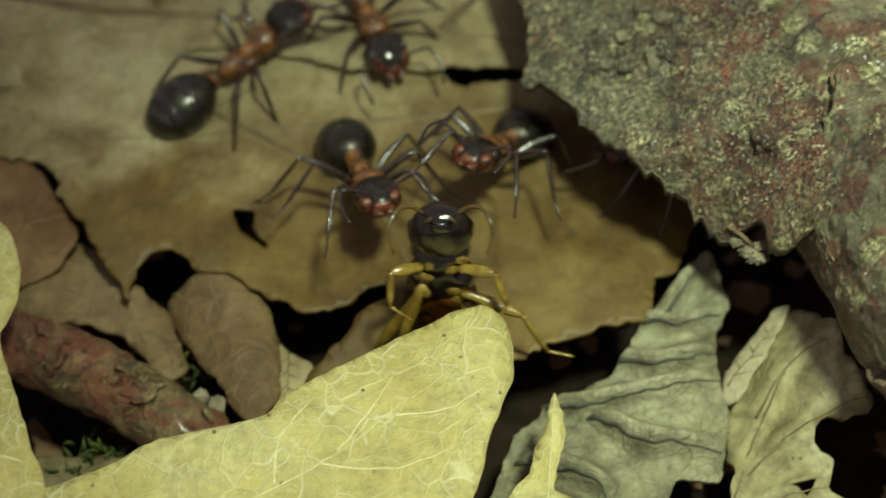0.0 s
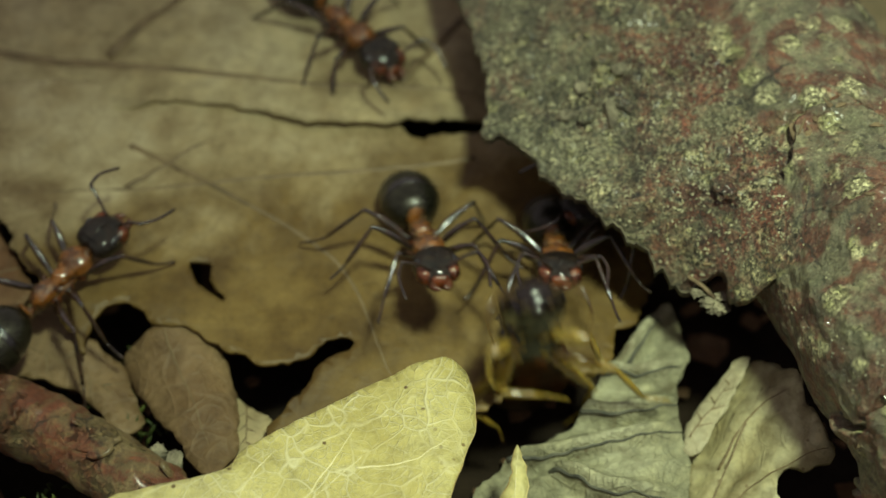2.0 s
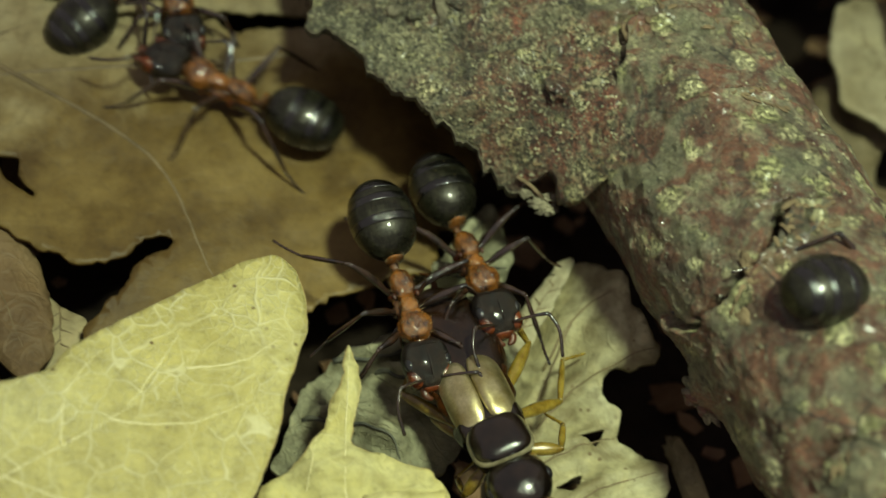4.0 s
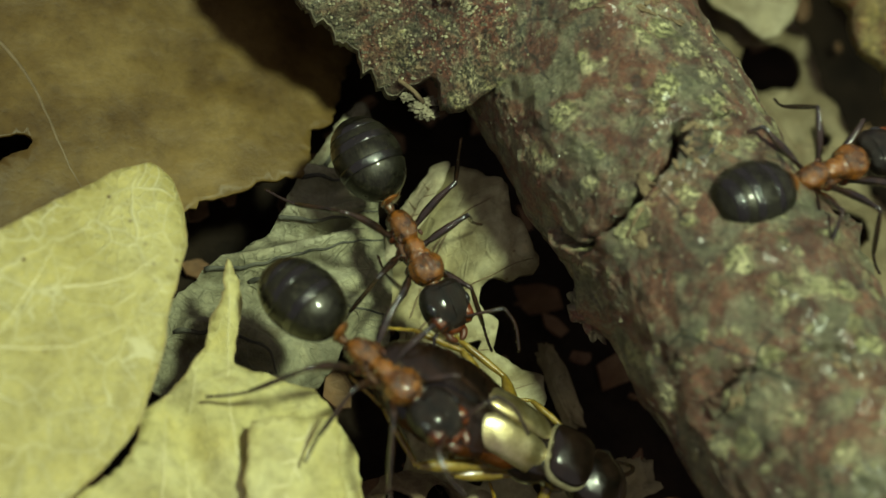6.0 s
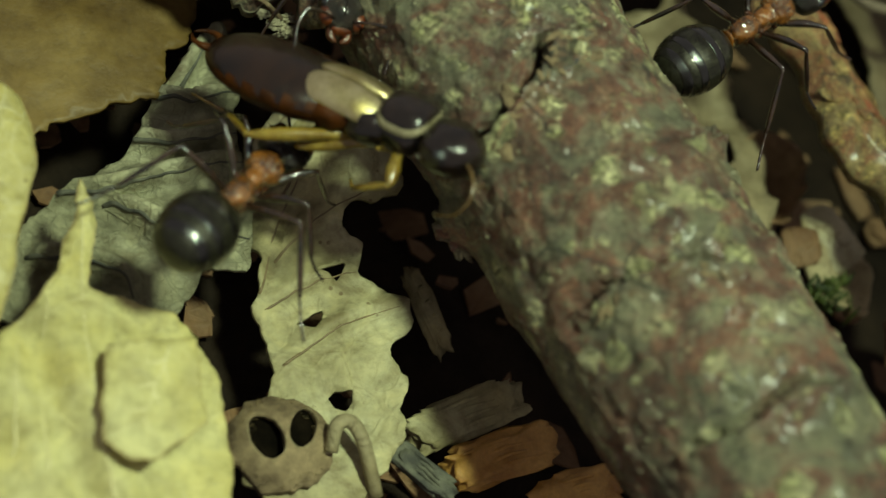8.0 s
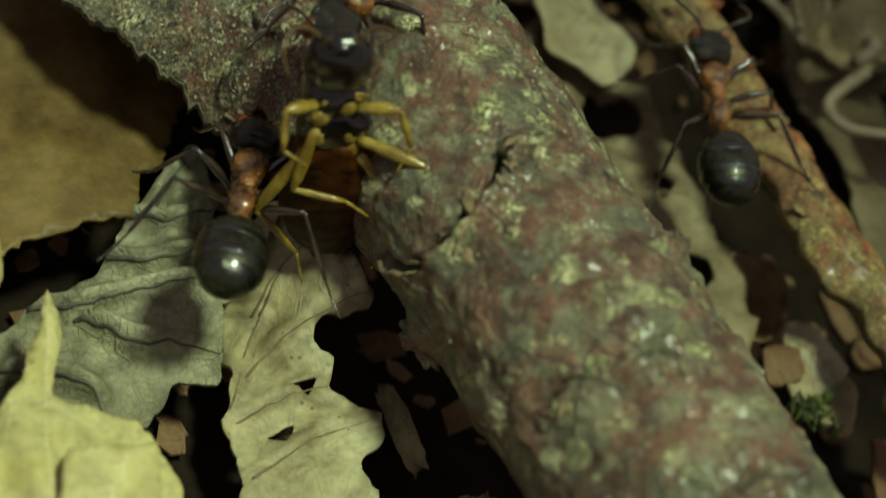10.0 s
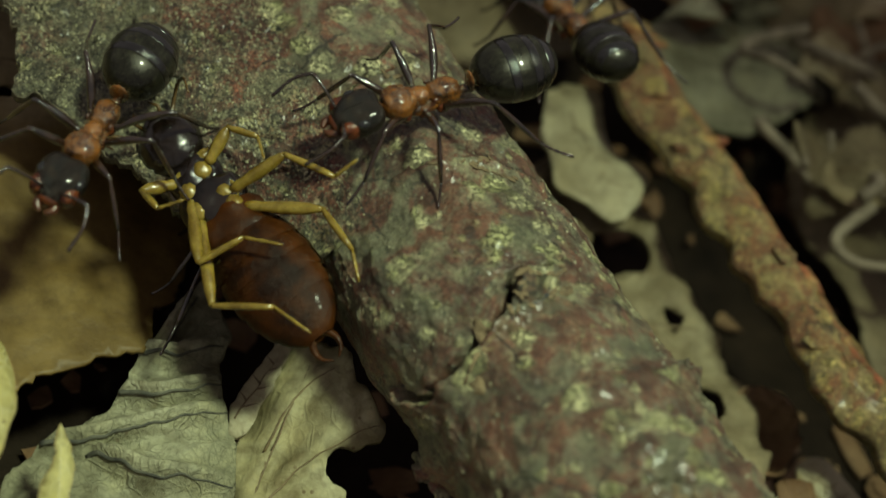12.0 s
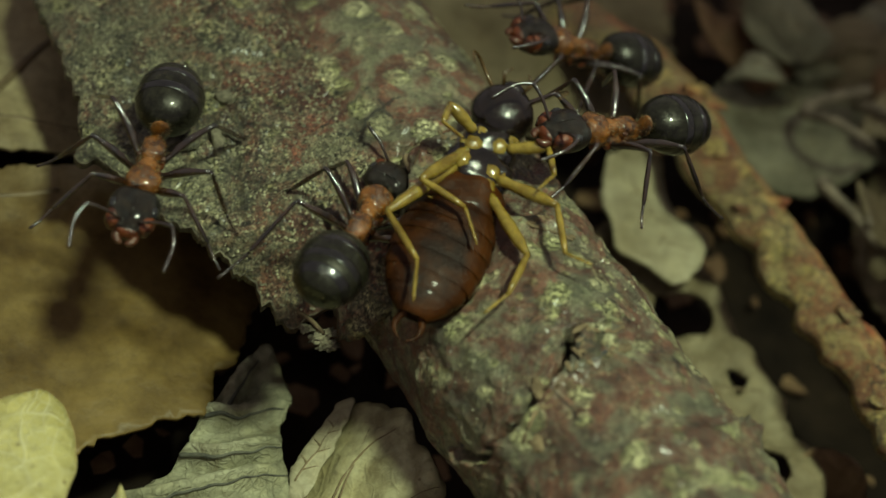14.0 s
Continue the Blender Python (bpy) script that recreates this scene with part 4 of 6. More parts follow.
def build_twig():
    rng = random.Random(11)
    arc = radians(1) * 3.6
    warts = [(rng.uniform(-16, 8), rng.uniform(10, 195), rng.uniform(0.15, 0.45), rng.uniform(0.03, 0.11)) for _ in range(420)]
    warts += [(-8.05, 42, 0.45, 0.35), (-6.4, 208, 0.6, 0.4), (-2.1, 154, 0.35, 0.2), (0.0, 160, 0.45, 0.15), (1.6, 125, 0.5, 0.2), (3.2, 150, 0.6, 0.25)]
    cr = [([(y, a * arc) for y, a in path], w, d) for path, w, d in CRACKS]
    cells = {}
    for w in warts:
        cells.setdefault(round(w[0]), []).append(w)

    def skin(y, a):
        """Height of the bark over the round of the twig."""
        s = a * arc
        q = radians(a)
        n = (math.cos(q) * 3.6, y, math.sin(q) * 3.6)
        lift = 0.13 * noise.noise(Vector((n[0] * 0.35, n[1] * 0.22, n[2] * 0.35))) + 0.07 * noise.noise(Vector((n[0] * 1.1, n[1] * 0.9, n[2] * 1.1))) + 0.055 * noise.noise(Vector((n[0] * 3, n[1] * 3, n[2] * 3))) + 0.03 * noise.noise(Vector((n[0] * 7, n[1] * 7, n[2] * 7)))
        lift += 0.12 * math.exp(-((y + 3.0) / 0.9) ** 2) + 0.10 * math.exp(-((y + 9.2) / 0.7) ** 2)
        for c in (-1, 0, 1):
            for wy, wa, wr, wh in cells.get(round(y) + c, ()):
                da = abs(a - wa) * arc
                if da < 1.0:
                    e = ((y - wy) ** 2 + da * da) / (wr * wr)
                    if e < 4:
                        lift += wh * math.exp(-e)
        for path, w, d in cr:
            if not min(p[0] for p in path) - 0.6 < y < max(p[0] for p in path) + 0.6:
                continue
            dist, side = min(seg_distance(p, r, y, s) for p, r in zip(path, path[1:]))
            if dist < 0.8:
                dist = abs(math.copysign(dist, side) + 0.16 * noise.noise(Vector((y * 1.8, s * 1.8, 2))) + 0.06 * noise.noise(Vector((y * 6, s * 6, 4))))
                wide = 1.2 * w * (1 + 0.35 * noise.noise(Vector((y * 1.1, s * 1.1, 6))))
                lift -= d * math.exp(-(dist / wide) ** 4)
                lift += (0.24 if side > 0 else -0.08) * math.exp(-(max(0.0, dist - 0.1) / 0.45) ** 2)
        return lift

    ys = [-22 + i * 0.3 for i in range(20)] + [-16 + i * 0.08 for i in range(112)] + [-7.04 + i * 0.05 for i in range(220)] + [3.96 + i * 0.08 for i in range(64)] + [9.1 + i * 0.4 for i in range(38)]
    angles = [i * 0.65 for i in range(323)] + [210 + i * 2.5 for i in range(60)]
    ny, na = len(ys), len(angles)
    verts = [twig_point(y, a, skin(y, a)) for y in ys for a in angles]
    faces = [(i * na + j, i * na + (j + 1) % na, (i + 1) * na + (j + 1) % na, (i + 1) * na + j) for i in range(ny - 1) for j in range(na)]
    faces += [tuple(range(na))[::-1], tuple((ny - 1) * na + j for j in range(na))]
    tw = new("twig")
    tagged(tw, "thick fallen twig with cracked red-brown bark and pale green lichen spots", "twig")
    mesh_part("stem", verts, faces, BARK, tw)
    # ragged ochre crumbs of inner bark along the deep cracks
    for path, w, d in CRACKS[:5]:
        pts = curve_points([(y, a, 0) for y, a in path], 6)
        for p in pts[1:-1]:
            for _ in range(2):
                if rng.random() < 0.72:
                    continue
                y, a = p.x - rng.uniform(0.25, 0.6), p.y + rng.uniform(-3, 3)
                bm = bmesh.new()
                flake_mesh(bm, rng.uniform(0.04, 0.10), rng.uniform(0.08, 0.26), 0.015, rng.uniform(1, 60))
                q = radians(a)
                n = T_SIDE * math.cos(q) + T_UP * math.sin(q)
                rot = Matrix((T_DIR.cross(n), T_DIR, n)).transposed().to_4x4()
                bm.transform(Matrix.Translation(twig_point(y, a, skin(y, a))) @ rot @ Matrix.Rotation(rng.uniform(0, 3), 4, "Z"))
                part("bark_crumb", bm, OCHRE, tw)

    # the loose sheet of bark that lifts off its near side
    def flap_h(x, y):
        dx = x - (AX[0] + AX[1] * y)
        z = 7.45 + 0.35 * (dx + 1) - min(max((1.5 - y) / 2, 0), 1.2) * 1.3 * max(-dx - 3.2, 0)
        if dx > -3.55:
            r = 3.62 + 0.024 * y
            round_z = AZ[0] + AZ[1] * y + math.sqrt(max(0.01, r * r - dx * dx)) * 1.01 + 0.12
            k = 0.5 + 0.5 * math.tanh((round_z - z) / 0.35)
            z = z * (1 - k) + round_z * k
            t = min(1.0, max(0.0, (dx + 2.9) / 1.0))
            z -= 0.62 * t * t * (3 - 2 * t)
        z += 0.30 * noise.noise(Vector((x * 0.5, y * 0.5, 7))) + 0.10 * noise.noise(Vector((x * 1.6, y * 1.6, 8))) + 0.11 * noise.noise(Vector((x * 4, y * 4, 9))) + 0.08 * noise.noise(Vector((x * 8, y * 8, 3))) + 0.05 * noise.noise(Vector((x * 15, y * 15, 5)))
        for cx, cy, r, h in ((5.4, 5.6, 0.35, 0.4), (5.0, 5.9, 0.3, 0.3), (6.2, 6.3, 0.4, 0.35), (4.9, 6.6, 0.3, 0.3), (6.6, 5.6, 0.3, 0.25), (8.2, 2.6, 0.4, 0.25), (7.4, 4.2, 0.25, 0.2)):
            z += h * math.exp(-((x - cx) ** 2 + (y - cy) ** 2) / (r * r))
        return z
    rim = outline([(2.3, 9.4), (2.7, 7.6), (2.75, 6.5), (2.5, 5.1), (3.2, 4.75), (4.0, 4.1), (4.4, 3.2), (5.8, 1.6), (6.9, 1.0), (7.8, 0.4), (8.4, 0.0), (9.0, -0.1), (9.4, -0.3), (9.8, -1.1), (11.2, -1.3), (12.0, 0.5), (12.0, 3), (11.6, 6), (10.5, 12), (9, 20), (3.5, 18), (1.6, 13)], 0.12, 0.16, 12.0)
    v, f = sheet(rim, flap_h, 0.38, 0.10, (), 5)
    mesh_part("bark_flap", v, f, BARK_GREY, tw, "loose grey sheet of bark lifting from the twig")
    # its torn pale edge, and crusts standing on it
    edge = [p for p in rim if p[1] < 10 and p[0] < 9.3]
    bm = bmesh.new()
    ring = [(x, y, flap_h(x, y) - 0.12 + 0.08 * noise.noise(Vector((x * 3, y * 3, 2)))) for x, y in edge]
    tube(bm, ring, [0.035 + 0.035 * noise.noise(Vector((x * 2.5, y * 2.5, 7))) for x, y, _ in ring], 7)
    part("torn_edge", bm, CRUST, tw, "pale torn edge of the bark sheet")
    for i, (x, y) in enumerate([(5.1, 5.0), (5.7, 4.8), (6.4, 4.8), (6.8, 5.0), (6.8, 6.4), (6.3, 7.1), (5.5, 5.7)]):
        bm = bmesh.new()
        flake_mesh(bm, 0.30 + 0.07 * (i % 3), 0.20 + 0.05 * (i % 2), 0.10, 40.0 + i)
        bm.transform(pose(x, y, flap_h(x, y) + 0.06, 12 * (i % 3) - 10, 8 * (i % 2) - 14, 47 * i))
        part("crust", bm, BARK_GREY if i % 2 else CRUST, tw, "raised crust on the bark sheet")
    bm = bmesh.new()
    blob(bm, (9.41, 1.43, flap_h(9.41, 1.43) + 0.02), (0.42, 0.45, 0.30), 4, 0.35, 8.0, 2.0)
    part("knob", bm, BARK_GREY, tw, "rounded knob of bark")
    # crumbs of crust and flakes
    def lump(y, a, size, material, label, lift=0.05, seed=1.0, flat=0.45):
        bm = bmesh.new()
        if flat < 0.5:
            flake_mesh(bm, size[0], size[1], 0.12, seed)
        else:
            blob(bm, (0, 0, 0), size, 4, 0.9, seed, 2.6)
        q = radians(a)
        n = T_SIDE * math.cos(q) + T_UP * math.sin(q)
        rot = Matrix((T_DIR.cross(n), T_DIR, n)).transposed().to_4x4()
        bm.transform(Matrix.Translation(twig_point(y, a, lift)) @ rot @ Matrix.Diagonal((1, 1, flat, 1)))
        part("bark_flake", bm, material, tw, label)
    lump(-5.42, 91, (0.36, 0.30, 0.3), OCHRE, "ochre flake of inner bark", 0.02, 1)
    lump(-5.40, 103, (0.42, 0.24, 0.2), GREY_FLAKE, "slate-grey flake", 0.02, 2)
    lump(-4.75, 98, (0.4, 0.2, 0.2), GREY_FLAKE, "slate-grey flake", 0.02, 12)
    lump(-2.1, 154, (0.32, 0.28, 0.4), GREY_FLAKE, "dark crystalline crust", 0.05, 3)
    lump(-5.6, 132, (0.2, 0.45, 0.25), OCHRE, "ochre flake of inner bark", 0.02, 4)
    lump(-6.5, 147, (0.25, 0.4, 0.25), OCHRE, "ochre flake of inner bark", 0.0, 5)
    lump(-6.3, 166, (0.3, 0.35, 0.2), OCHRE, "ochre flake of inner bark", 0.0, 6)
    lump(-8.05, 41, (0.2, 0.24, 0.3), BARK, "pale crust standing on the rim", 0.14, 7, 0.8)
    lump(-6.4, 210, (0.3, 0.7, 0.5), BARK, "ragged grey bark edge", 0.1, 8, 0.7)
    lump(2.6, 120, (0.3, 0.45, 0.3), OCHRE, "ochre flake of inner bark", 0.02, 9)
    lump(3.0, 150, (0.4, 0.4, 0.4), CRUST, "pale crust", 0.06, 10)
    verts, faces = [], []

    def grain(c, n, r):
        a = n.orthogonal().normalized()
        e = n.cross(a)
        i0 = len(verts)
        q0 = rng.uniform(0, 6.28)
        for j in range(5):
            q = q0 + j * math.tau / 5
            verts.append(c + (a * math.cos(q) + e * math.sin(q)) * r * rng.uniform(0.7, 1.3) - n * 0.02)
        verts.append(c + n * r * rng.uniform(0.4, 0.9))
        faces.extend((i0 + j, i0 + (j + 1) % 5, i0 + 5) for j in range(5))
    for _ in range(2600):
        y, a = rng.uniform(-15, 8), rng.uniform(5, 200)
        if noise.noise(Vector((y * 0.6, a * 0.03, 4))) + rng.uniform(-0.4, 0.3) < 0:
            continue
        q = radians(a)
        grain(twig_point(y, a, skin(y, a)), T_SIDE * math.cos(q) + T_UP * math.sin(q), rng.uniform(0.02, 0.075) ** 1.0)
    for _ in range(8500):
        x, y = rng.uniform(2.2, 11), rng.uniform(-0.8, 11)
        if inside(x, y, rim):
            grain(Vector((x, y, flap_h(x, y))), Vector((-0.25, 0, 1)).normalized(), rng.uniform(0.014, 0.065))
    tagged(mesh_part("grit", verts, faces, GRIT, tw, smooth=False), kind="stuff")
    for k, (x, y, z, r) in enumerate(((9.15, -0.55, 3.2, 0.26), (9.45, -0.75, 3.1, 0.3), (8.8, -0.35, 3.35, 0.2), (9.5, -0.45, 3.3, 0.2))):
        bm = bmesh.new()
        blob(bm, (x, y, z), (r * 0.95, r * 0.6, r * 0.5), 4, 1.0, k + 20.0, 2.8)
        part("crumb", bm, CRUST, tw, "pale crumb hanging from the bark")
    for ctrl in ([(8.5, 0.0, 3.7), (8.9, -0.25, 3.6), (9.3, -0.5, 3.3)], [(8.9, 0.1, 4.2), (9.3, 0.05, 4.35), (9.9, 0.1, 4.6)]):
        bm = bmesh.new()
        pts = curve_points(ctrl, 5)
        tube(bm, pts, [0.07] * len(pts), 6)
        part("fibre", bm, OCHRE, tw, "thin torn bark fibre")


def stick(name, label, ctrl, radii, material, seed, seg=40, n=14, flatten=1.0):
    """A smaller stick with an uneven skin."""
    pts = curve_points(ctrl, n)
    k = len(pts)
    rr = [np.interp(i / (k - 1), np.linspace(0, 1, len(radii)), radii) for i in range(k)]
    bm = bmesh.new()
    tube(bm, pts, rr, seg)
    for v in bm.verts:
        c = v.co
        d = 0.16 * noise.noise(Vector((c.x * 0.6, c.y * 0.6, c.z * 0.6 + seed))) + 0.07 * noise.noise(Vector((c.x * 2, c.y * 2, c.z * 2 + seed))) + 0.04 * noise.noise(Vector((c.x * 5, c.y * 5, c.z * 5 + seed)))
        mid = min(pts, key=lambda p: (p - c).length_squared)
        off = c - mid
        v.co = mid + Vector((off.x, off.y, off.z * flatten)) * (1 + d * 1.6)
    ob = part(name, bm, material)
    rng = random.Random(int(seed))
    for i in range(9):
        f = pts[int(k * (0.12 + 0.08 * i))]
        r = rr[int(k * (0.12 + 0.08 * i))]
        q = rng.uniform(0.4, 2.7)
        off = Vector((math.cos(q), 0.3 * math.cos(q), math.sin(q) * flatten))
        bm = bmesh.new()
        flake_mesh(bm, rng.uniform(0.15, 0.4), rng.uniform(0.3, 0.8), 0.06, seed + i)
        bm.transform(Matrix.Translation(f + off * r * 1.02) @ off.to_track_quat("Z", "Y").to_matrix().to_4x4())
        part("bark_flake", bm, material, ob)
    return tagged(ob, label, "twig")


def build_sticks():
    stick("thin_twig", "reddish thin twig among dead leaves", [(-24, 2.6, 0.2), (-16, -0.8, 0.5), (-11.6, -2.9, 0.7), (-8.8, -4.5, 0.6), (-5.6, -6.4, 0.2), (-2, -9, -0.8)], [0.9, 1.0, 1.05, 1.0, 0.8, 0.6], BARK_RED, 3.0)
    # long strip of bark: an arched plate, pale and ragged on one side, reddish on the other
    left = curve_points([(20.6, 16.5, 0.6), (22.0, 12.5, 2.0), (22.9, 9.4, 2.6), (24.2, 5.5, 2.6), (25.2, 2.0, 2.5), (26.2, -1.2, 2.4), (26.9, -4.2, 2.3), (28.2, -7.2, 2.2), (28.0, -10.2, 2.0)], 12)
    right = curve_points([(25.4, 18.5, 0.2), (26.6, 14.0, 1.6), (27.3, 10.0, 2.0), (28.1, 5.6, 2.0), (29.0, 2.4, 1.9), (29.9, -1.3, 1.8), (30.9, -4.2, 1.7), (31.6, -7.2, 1.6), (30.2, -11.0, 1.5)], 12)
    right = [a.lerp(c, 0.66) for a, c in zip(left, right)]
    strip = tagged(new("bark_strip"), "long strip of bark, pale ragged edge and reddish ochre back", "bark")

    def strip_point(i, f, drop=0.0):
        a, c = left[i], right[i]
        p = a.lerp(c, f)
        edge = (1 - f) ** 6 * 0.55 * noise.noise(Vector((a.x * 0.9, a.y * 0.9, 3))) + f ** 6 * 0.4 * noise.noise(Vector((c.x, c.y, 7)))
        p.x += edge
        p.z += 1.35 * math.sin(math.pi * (0.08 + 0.84 * f)) ** 0.8 + 0.30 * noise.noise(Vector((p.x * 0.55, p.y * 0.35, 5))) + 0.13 * noise.noise(Vector((p.x * 1.7, p.y * 1.3, 6))) + 0.05 * noise.noise(Vector((p.x * 4, p.y * 4, 8))) - drop
        return p
    for name, mat, f0, f1, text in (("inner_side", BARK_PALE, 0.0, 0.55, "pale grey-ochre ragged side"), ("bark_back", BARK_OCHRE, 0.55, 1.0, "reddish ochre back")):
        cols, k = 22, len(left)
        grid = [[strip_point(i, f0 + (f1 - f0) * j / cols + (0.22 * noise.noise(Vector((i * 0.16, 2, 1))) + 0.10 * noise.noise(Vector((i * 0.5, 2, 9)))) * (j == (cols if f0 == 0 else 0)) * 1.0, d) for j in range(cols + 1)] for d in (0.0, 0.42) for i in range(k)]
        w = cols + 1
        verts = [v for row in grid for v in row]
        faces = [(i * w + j, i * w + j + 1, (i + 1) * w + j + 1, (i + 1) * w + j) for i in range(k - 1) for j in range(cols)]
        faces += [tuple(q + k * w for q in reversed(f)) for f in faces]
        rim = [j for j in range(w)] + [i * w + cols for i in range(1, k)] + [(k - 1) * w + j for j in range(cols - 1, -1, -1)] + [i * w for i in range(k - 2, 0, -1)]
        faces += [(b, a, a + k * w, b + k * w) for a, b in zip(rim, rim[1:] + rim[:1])]
        mesh_part(name, verts, faces, mat, strip, text)
    rng = random.Random(7)
    for j in range(13):
        i, f = rng.randrange(14, len(left) - 3), rng.uniform(0.05, 0.9)
        bm = bmesh.new()
        flake_mesh(bm, rng.uniform(0.12, 0.4), rng.uniform(0.2, 0.7), 0.05, 70.0 + j)
        c = strip_point(i, f)
        bm.transform(Matrix.Translation(c + Vector((0, 0, 0.05))) @ Matrix.Rotation(rng.uniform(0, 3), 4, "Z"))
        part("bark_flake", bm, BARK_PALE if f < 0.5 else BARK_OCHRE, strip)
    # hollow husk with a pair of dark openings
    husk = new("husk")
    tagged(husk, "hairy ochre-grey plant husk with two dark openings", "plant husk")

    def oval(c, rx, ry, turn, n=12):
        return [(c[0] + rx * math.cos(q) * math.cos(turn) - ry * math.sin(q) * math.sin(turn), c[1] + rx * math.cos(q) * math.sin(turn) + ry * math.sin(q) * math.cos(turn)) for q in [k * math.tau / n for k in range(n)]]

    def mound(x, y):
        d = ((x - 8.3) / 1.5) ** 2 + ((y + 11.7) / 1.45) ** 2
        return 0.35 - 0.75 * d + 0.12 * noise.noise(Vector((x * 1.3, y * 1.3, 4))) + 0.06 * noise.noise(Vector((x * 4, y * 4, 6)))
    mouths = [oval((7.78, -11.62), 0.42, 0.68, radians(14)), oval((8.86, -11.42), 0.38, 0.72, radians(-34))]
    v, f = sheet(outline(oval((8.3, -11.7), 1.45, 1.4, 0.0), rag=0.15, seed=31.0), mound, 0.22, 0.16, [outline(m, step=0.12, rag=0.04, seed=33.0) for m in mouths], 9)
    shell = mesh_part("shell", v, f, OCHRE, husk, "ochre crust")
    for m in mouths:
        c = Vector((sum(p[0] for p in m) / 12, sum(p[1] for p in m) / 12, 0))
        # a near-black lump under each opening stands in for its shade
        bm = bmesh.new()
        blob(bm, (c.x, c.y, mound(c.x, c.y) - 0.72), (0.60, 0.82, 0.42), 3, 0.1, 5.0)
        part("hollow", bm, HOLE_SHADE, husk, "near-black lump painted as the shade inside an opening")
        bm = bmesh.new()
        ring = [(x, y, mound(x, y) - 0.03) for x, y in oval(c, 0.44, 0.72, radians(14 if c.x < 8.3 else -34), 40)]
        tube(bm, ring + ring[:1], [0.03] * 41, 6)
        part("lip", bm, TAN, husk, "grey lip of an opening")
    bristles(shell, [((8.3 + 1.15 * math.cos(q), -11.7 + 1.1 * math.sin(q), mound(8.3 + 1.15 * math.cos(q), -11.7 + 1.1 * math.sin(q)) - 0.05), (0.16, 0.16, 0.06)) for q in [k * math.tau / 18 for k in range(18)]], 300, 0.25, 0.010, 17, (0, 0, 0.5))
    stalk = curve_points([(9.55, -12.1, -0.1), (9.7, -11.55, 0.35), (10.1, -11.5, 0.40), (10.4, -12.1, 0.25), (10.7, -13.4, -0.4)], 8)
    bm = bmesh.new()
    tube(bm, stalk, [0.20] * len(stalk), 12)
    part("stalk", bm, TAN, husk, "curled grey stalk")
    # chips and crumbs
    def chip(name, label, c, size, material, rot, seed, category):
        b = bmesh.new()
        soft_box(b, (0, 0, 0), size, 0.55, 0.35, seed)
        b.transform(pose(c[0], c[1], c[2], *rot))
        ob = tagged(part(name, b, material), label, category)
        for k in range(4 if name == "wood_chip" else 0):
            y = size[1] * (0.55 - 0.36 * k)
            f = bmesh.new()
            tube(f, [(size[0] * (-0.8 + 0.2 * k), y, size[2] * 0.62), (0.0, y + 0.05, size[2] * 1.02), (size[0] * (0.62 + 0.1 * k), y - 0.04, size[2] * 0.66)], [0.03, 0.07, 0.02], 6)
            f.transform(pose(c[0], c[1], c[2], *rot))
            part("splinter", f, material, ob)
    chip("wood_chip", "curled pale splinter in the dark gap", (13.9, -7.5, -1.5), (0.4, 1.3, 0.18), PALE, (15, 20, 25), 1, "wood chip")
    chip("wood_chip", "whitish split wood chip with a dark edge on dark litter", (14.3, -10.9, -1.3), (1.85, 0.62, 0.32), PALE, (10, -8, 15), 2, "wood chip")
    chip("wood_chip", "orange wood chip on dark litter", (15.1, -12.2, -1.4), (1.8, 0.65, 0.35), ORANGE, (5, 8, 15), 3, "wood chip")
    chip("wood_chip", "orange-brown wood chip on dark litter", (17.4, -13.4, -1.6), (1.3, 0.6, 0.3), ORANGE, (10, 5, 10), 4, "wood chip")
    chip("wood_chip", "grey curved wood chip on dark litter", (12.3, -12.6, -0.8), (1.15, 0.36, 0.22), VEIN_DARK, (5, 8, -43), 5, "wood chip")
    chip("wood_chip", "brown wood chip on dark litter", (12.2, -14.2, -1.5), (1.3, 0.5, 0.3), RUSSET, (10, 5, -25), 7, "wood chip")
    chip("wood_chip", "brown wood chip beyond the twig", (31.5, -12.5, -1.5), (0.5, 1.5, 0.3), TAN, (5, 8, 10), 6, "wood chip")
    def tuft(label, c, r, seed):
        rg = random.Random(seed)
        b = bmesh.new()
        for _ in range(60):
            x, y = c[0] + rg.gauss(0, r), c[1] + rg.gauss(0, r)
            tip = (x + rg.uniform(-0.5, 0.5), y + rg.uniform(-0.5, 0.5), c[2] + rg.uniform(0.2, 0.7))
            mid = ((x + tip[0]) / 2, (y + tip[1]) / 2, tip[2] * 0.6 + c[2] * 0.4)
            tube(b, [(x, y, c[2] - 0.2), mid, tip], [0.05, 0.07, 0.01], 4)
        tagged(part("moss_tuft", b, MOSS), label, "moss")
    tuft("olive green moss shred beside a cream scrap", (27.6, -7.9, -1.0), 0.35, 7)
    tuft("dark green moss in a gap between leaves", (-8.4, -2.0, -0.9), 0.6, 8)
    tuft("olive moss beside a reddish twig", (-10.6, -5.4, -1.2), 0.7, 9)
    chip("gravel_grain", "small pale grain on dark soil", (-6.8, -4.3, 0.35), (0.22, 0.3, 0.22), CRUST, (0, 0, 0), 10, "grain")
    chip("gravel_grain", "small pale grain on dark soil", (-7.3, -3.9, 0.2), (0.2, 0.25, 0.2), CRUST, (0, 0, 30), 11, "grain")
    # curling rootlets in the shade
    rng = random.Random(9)
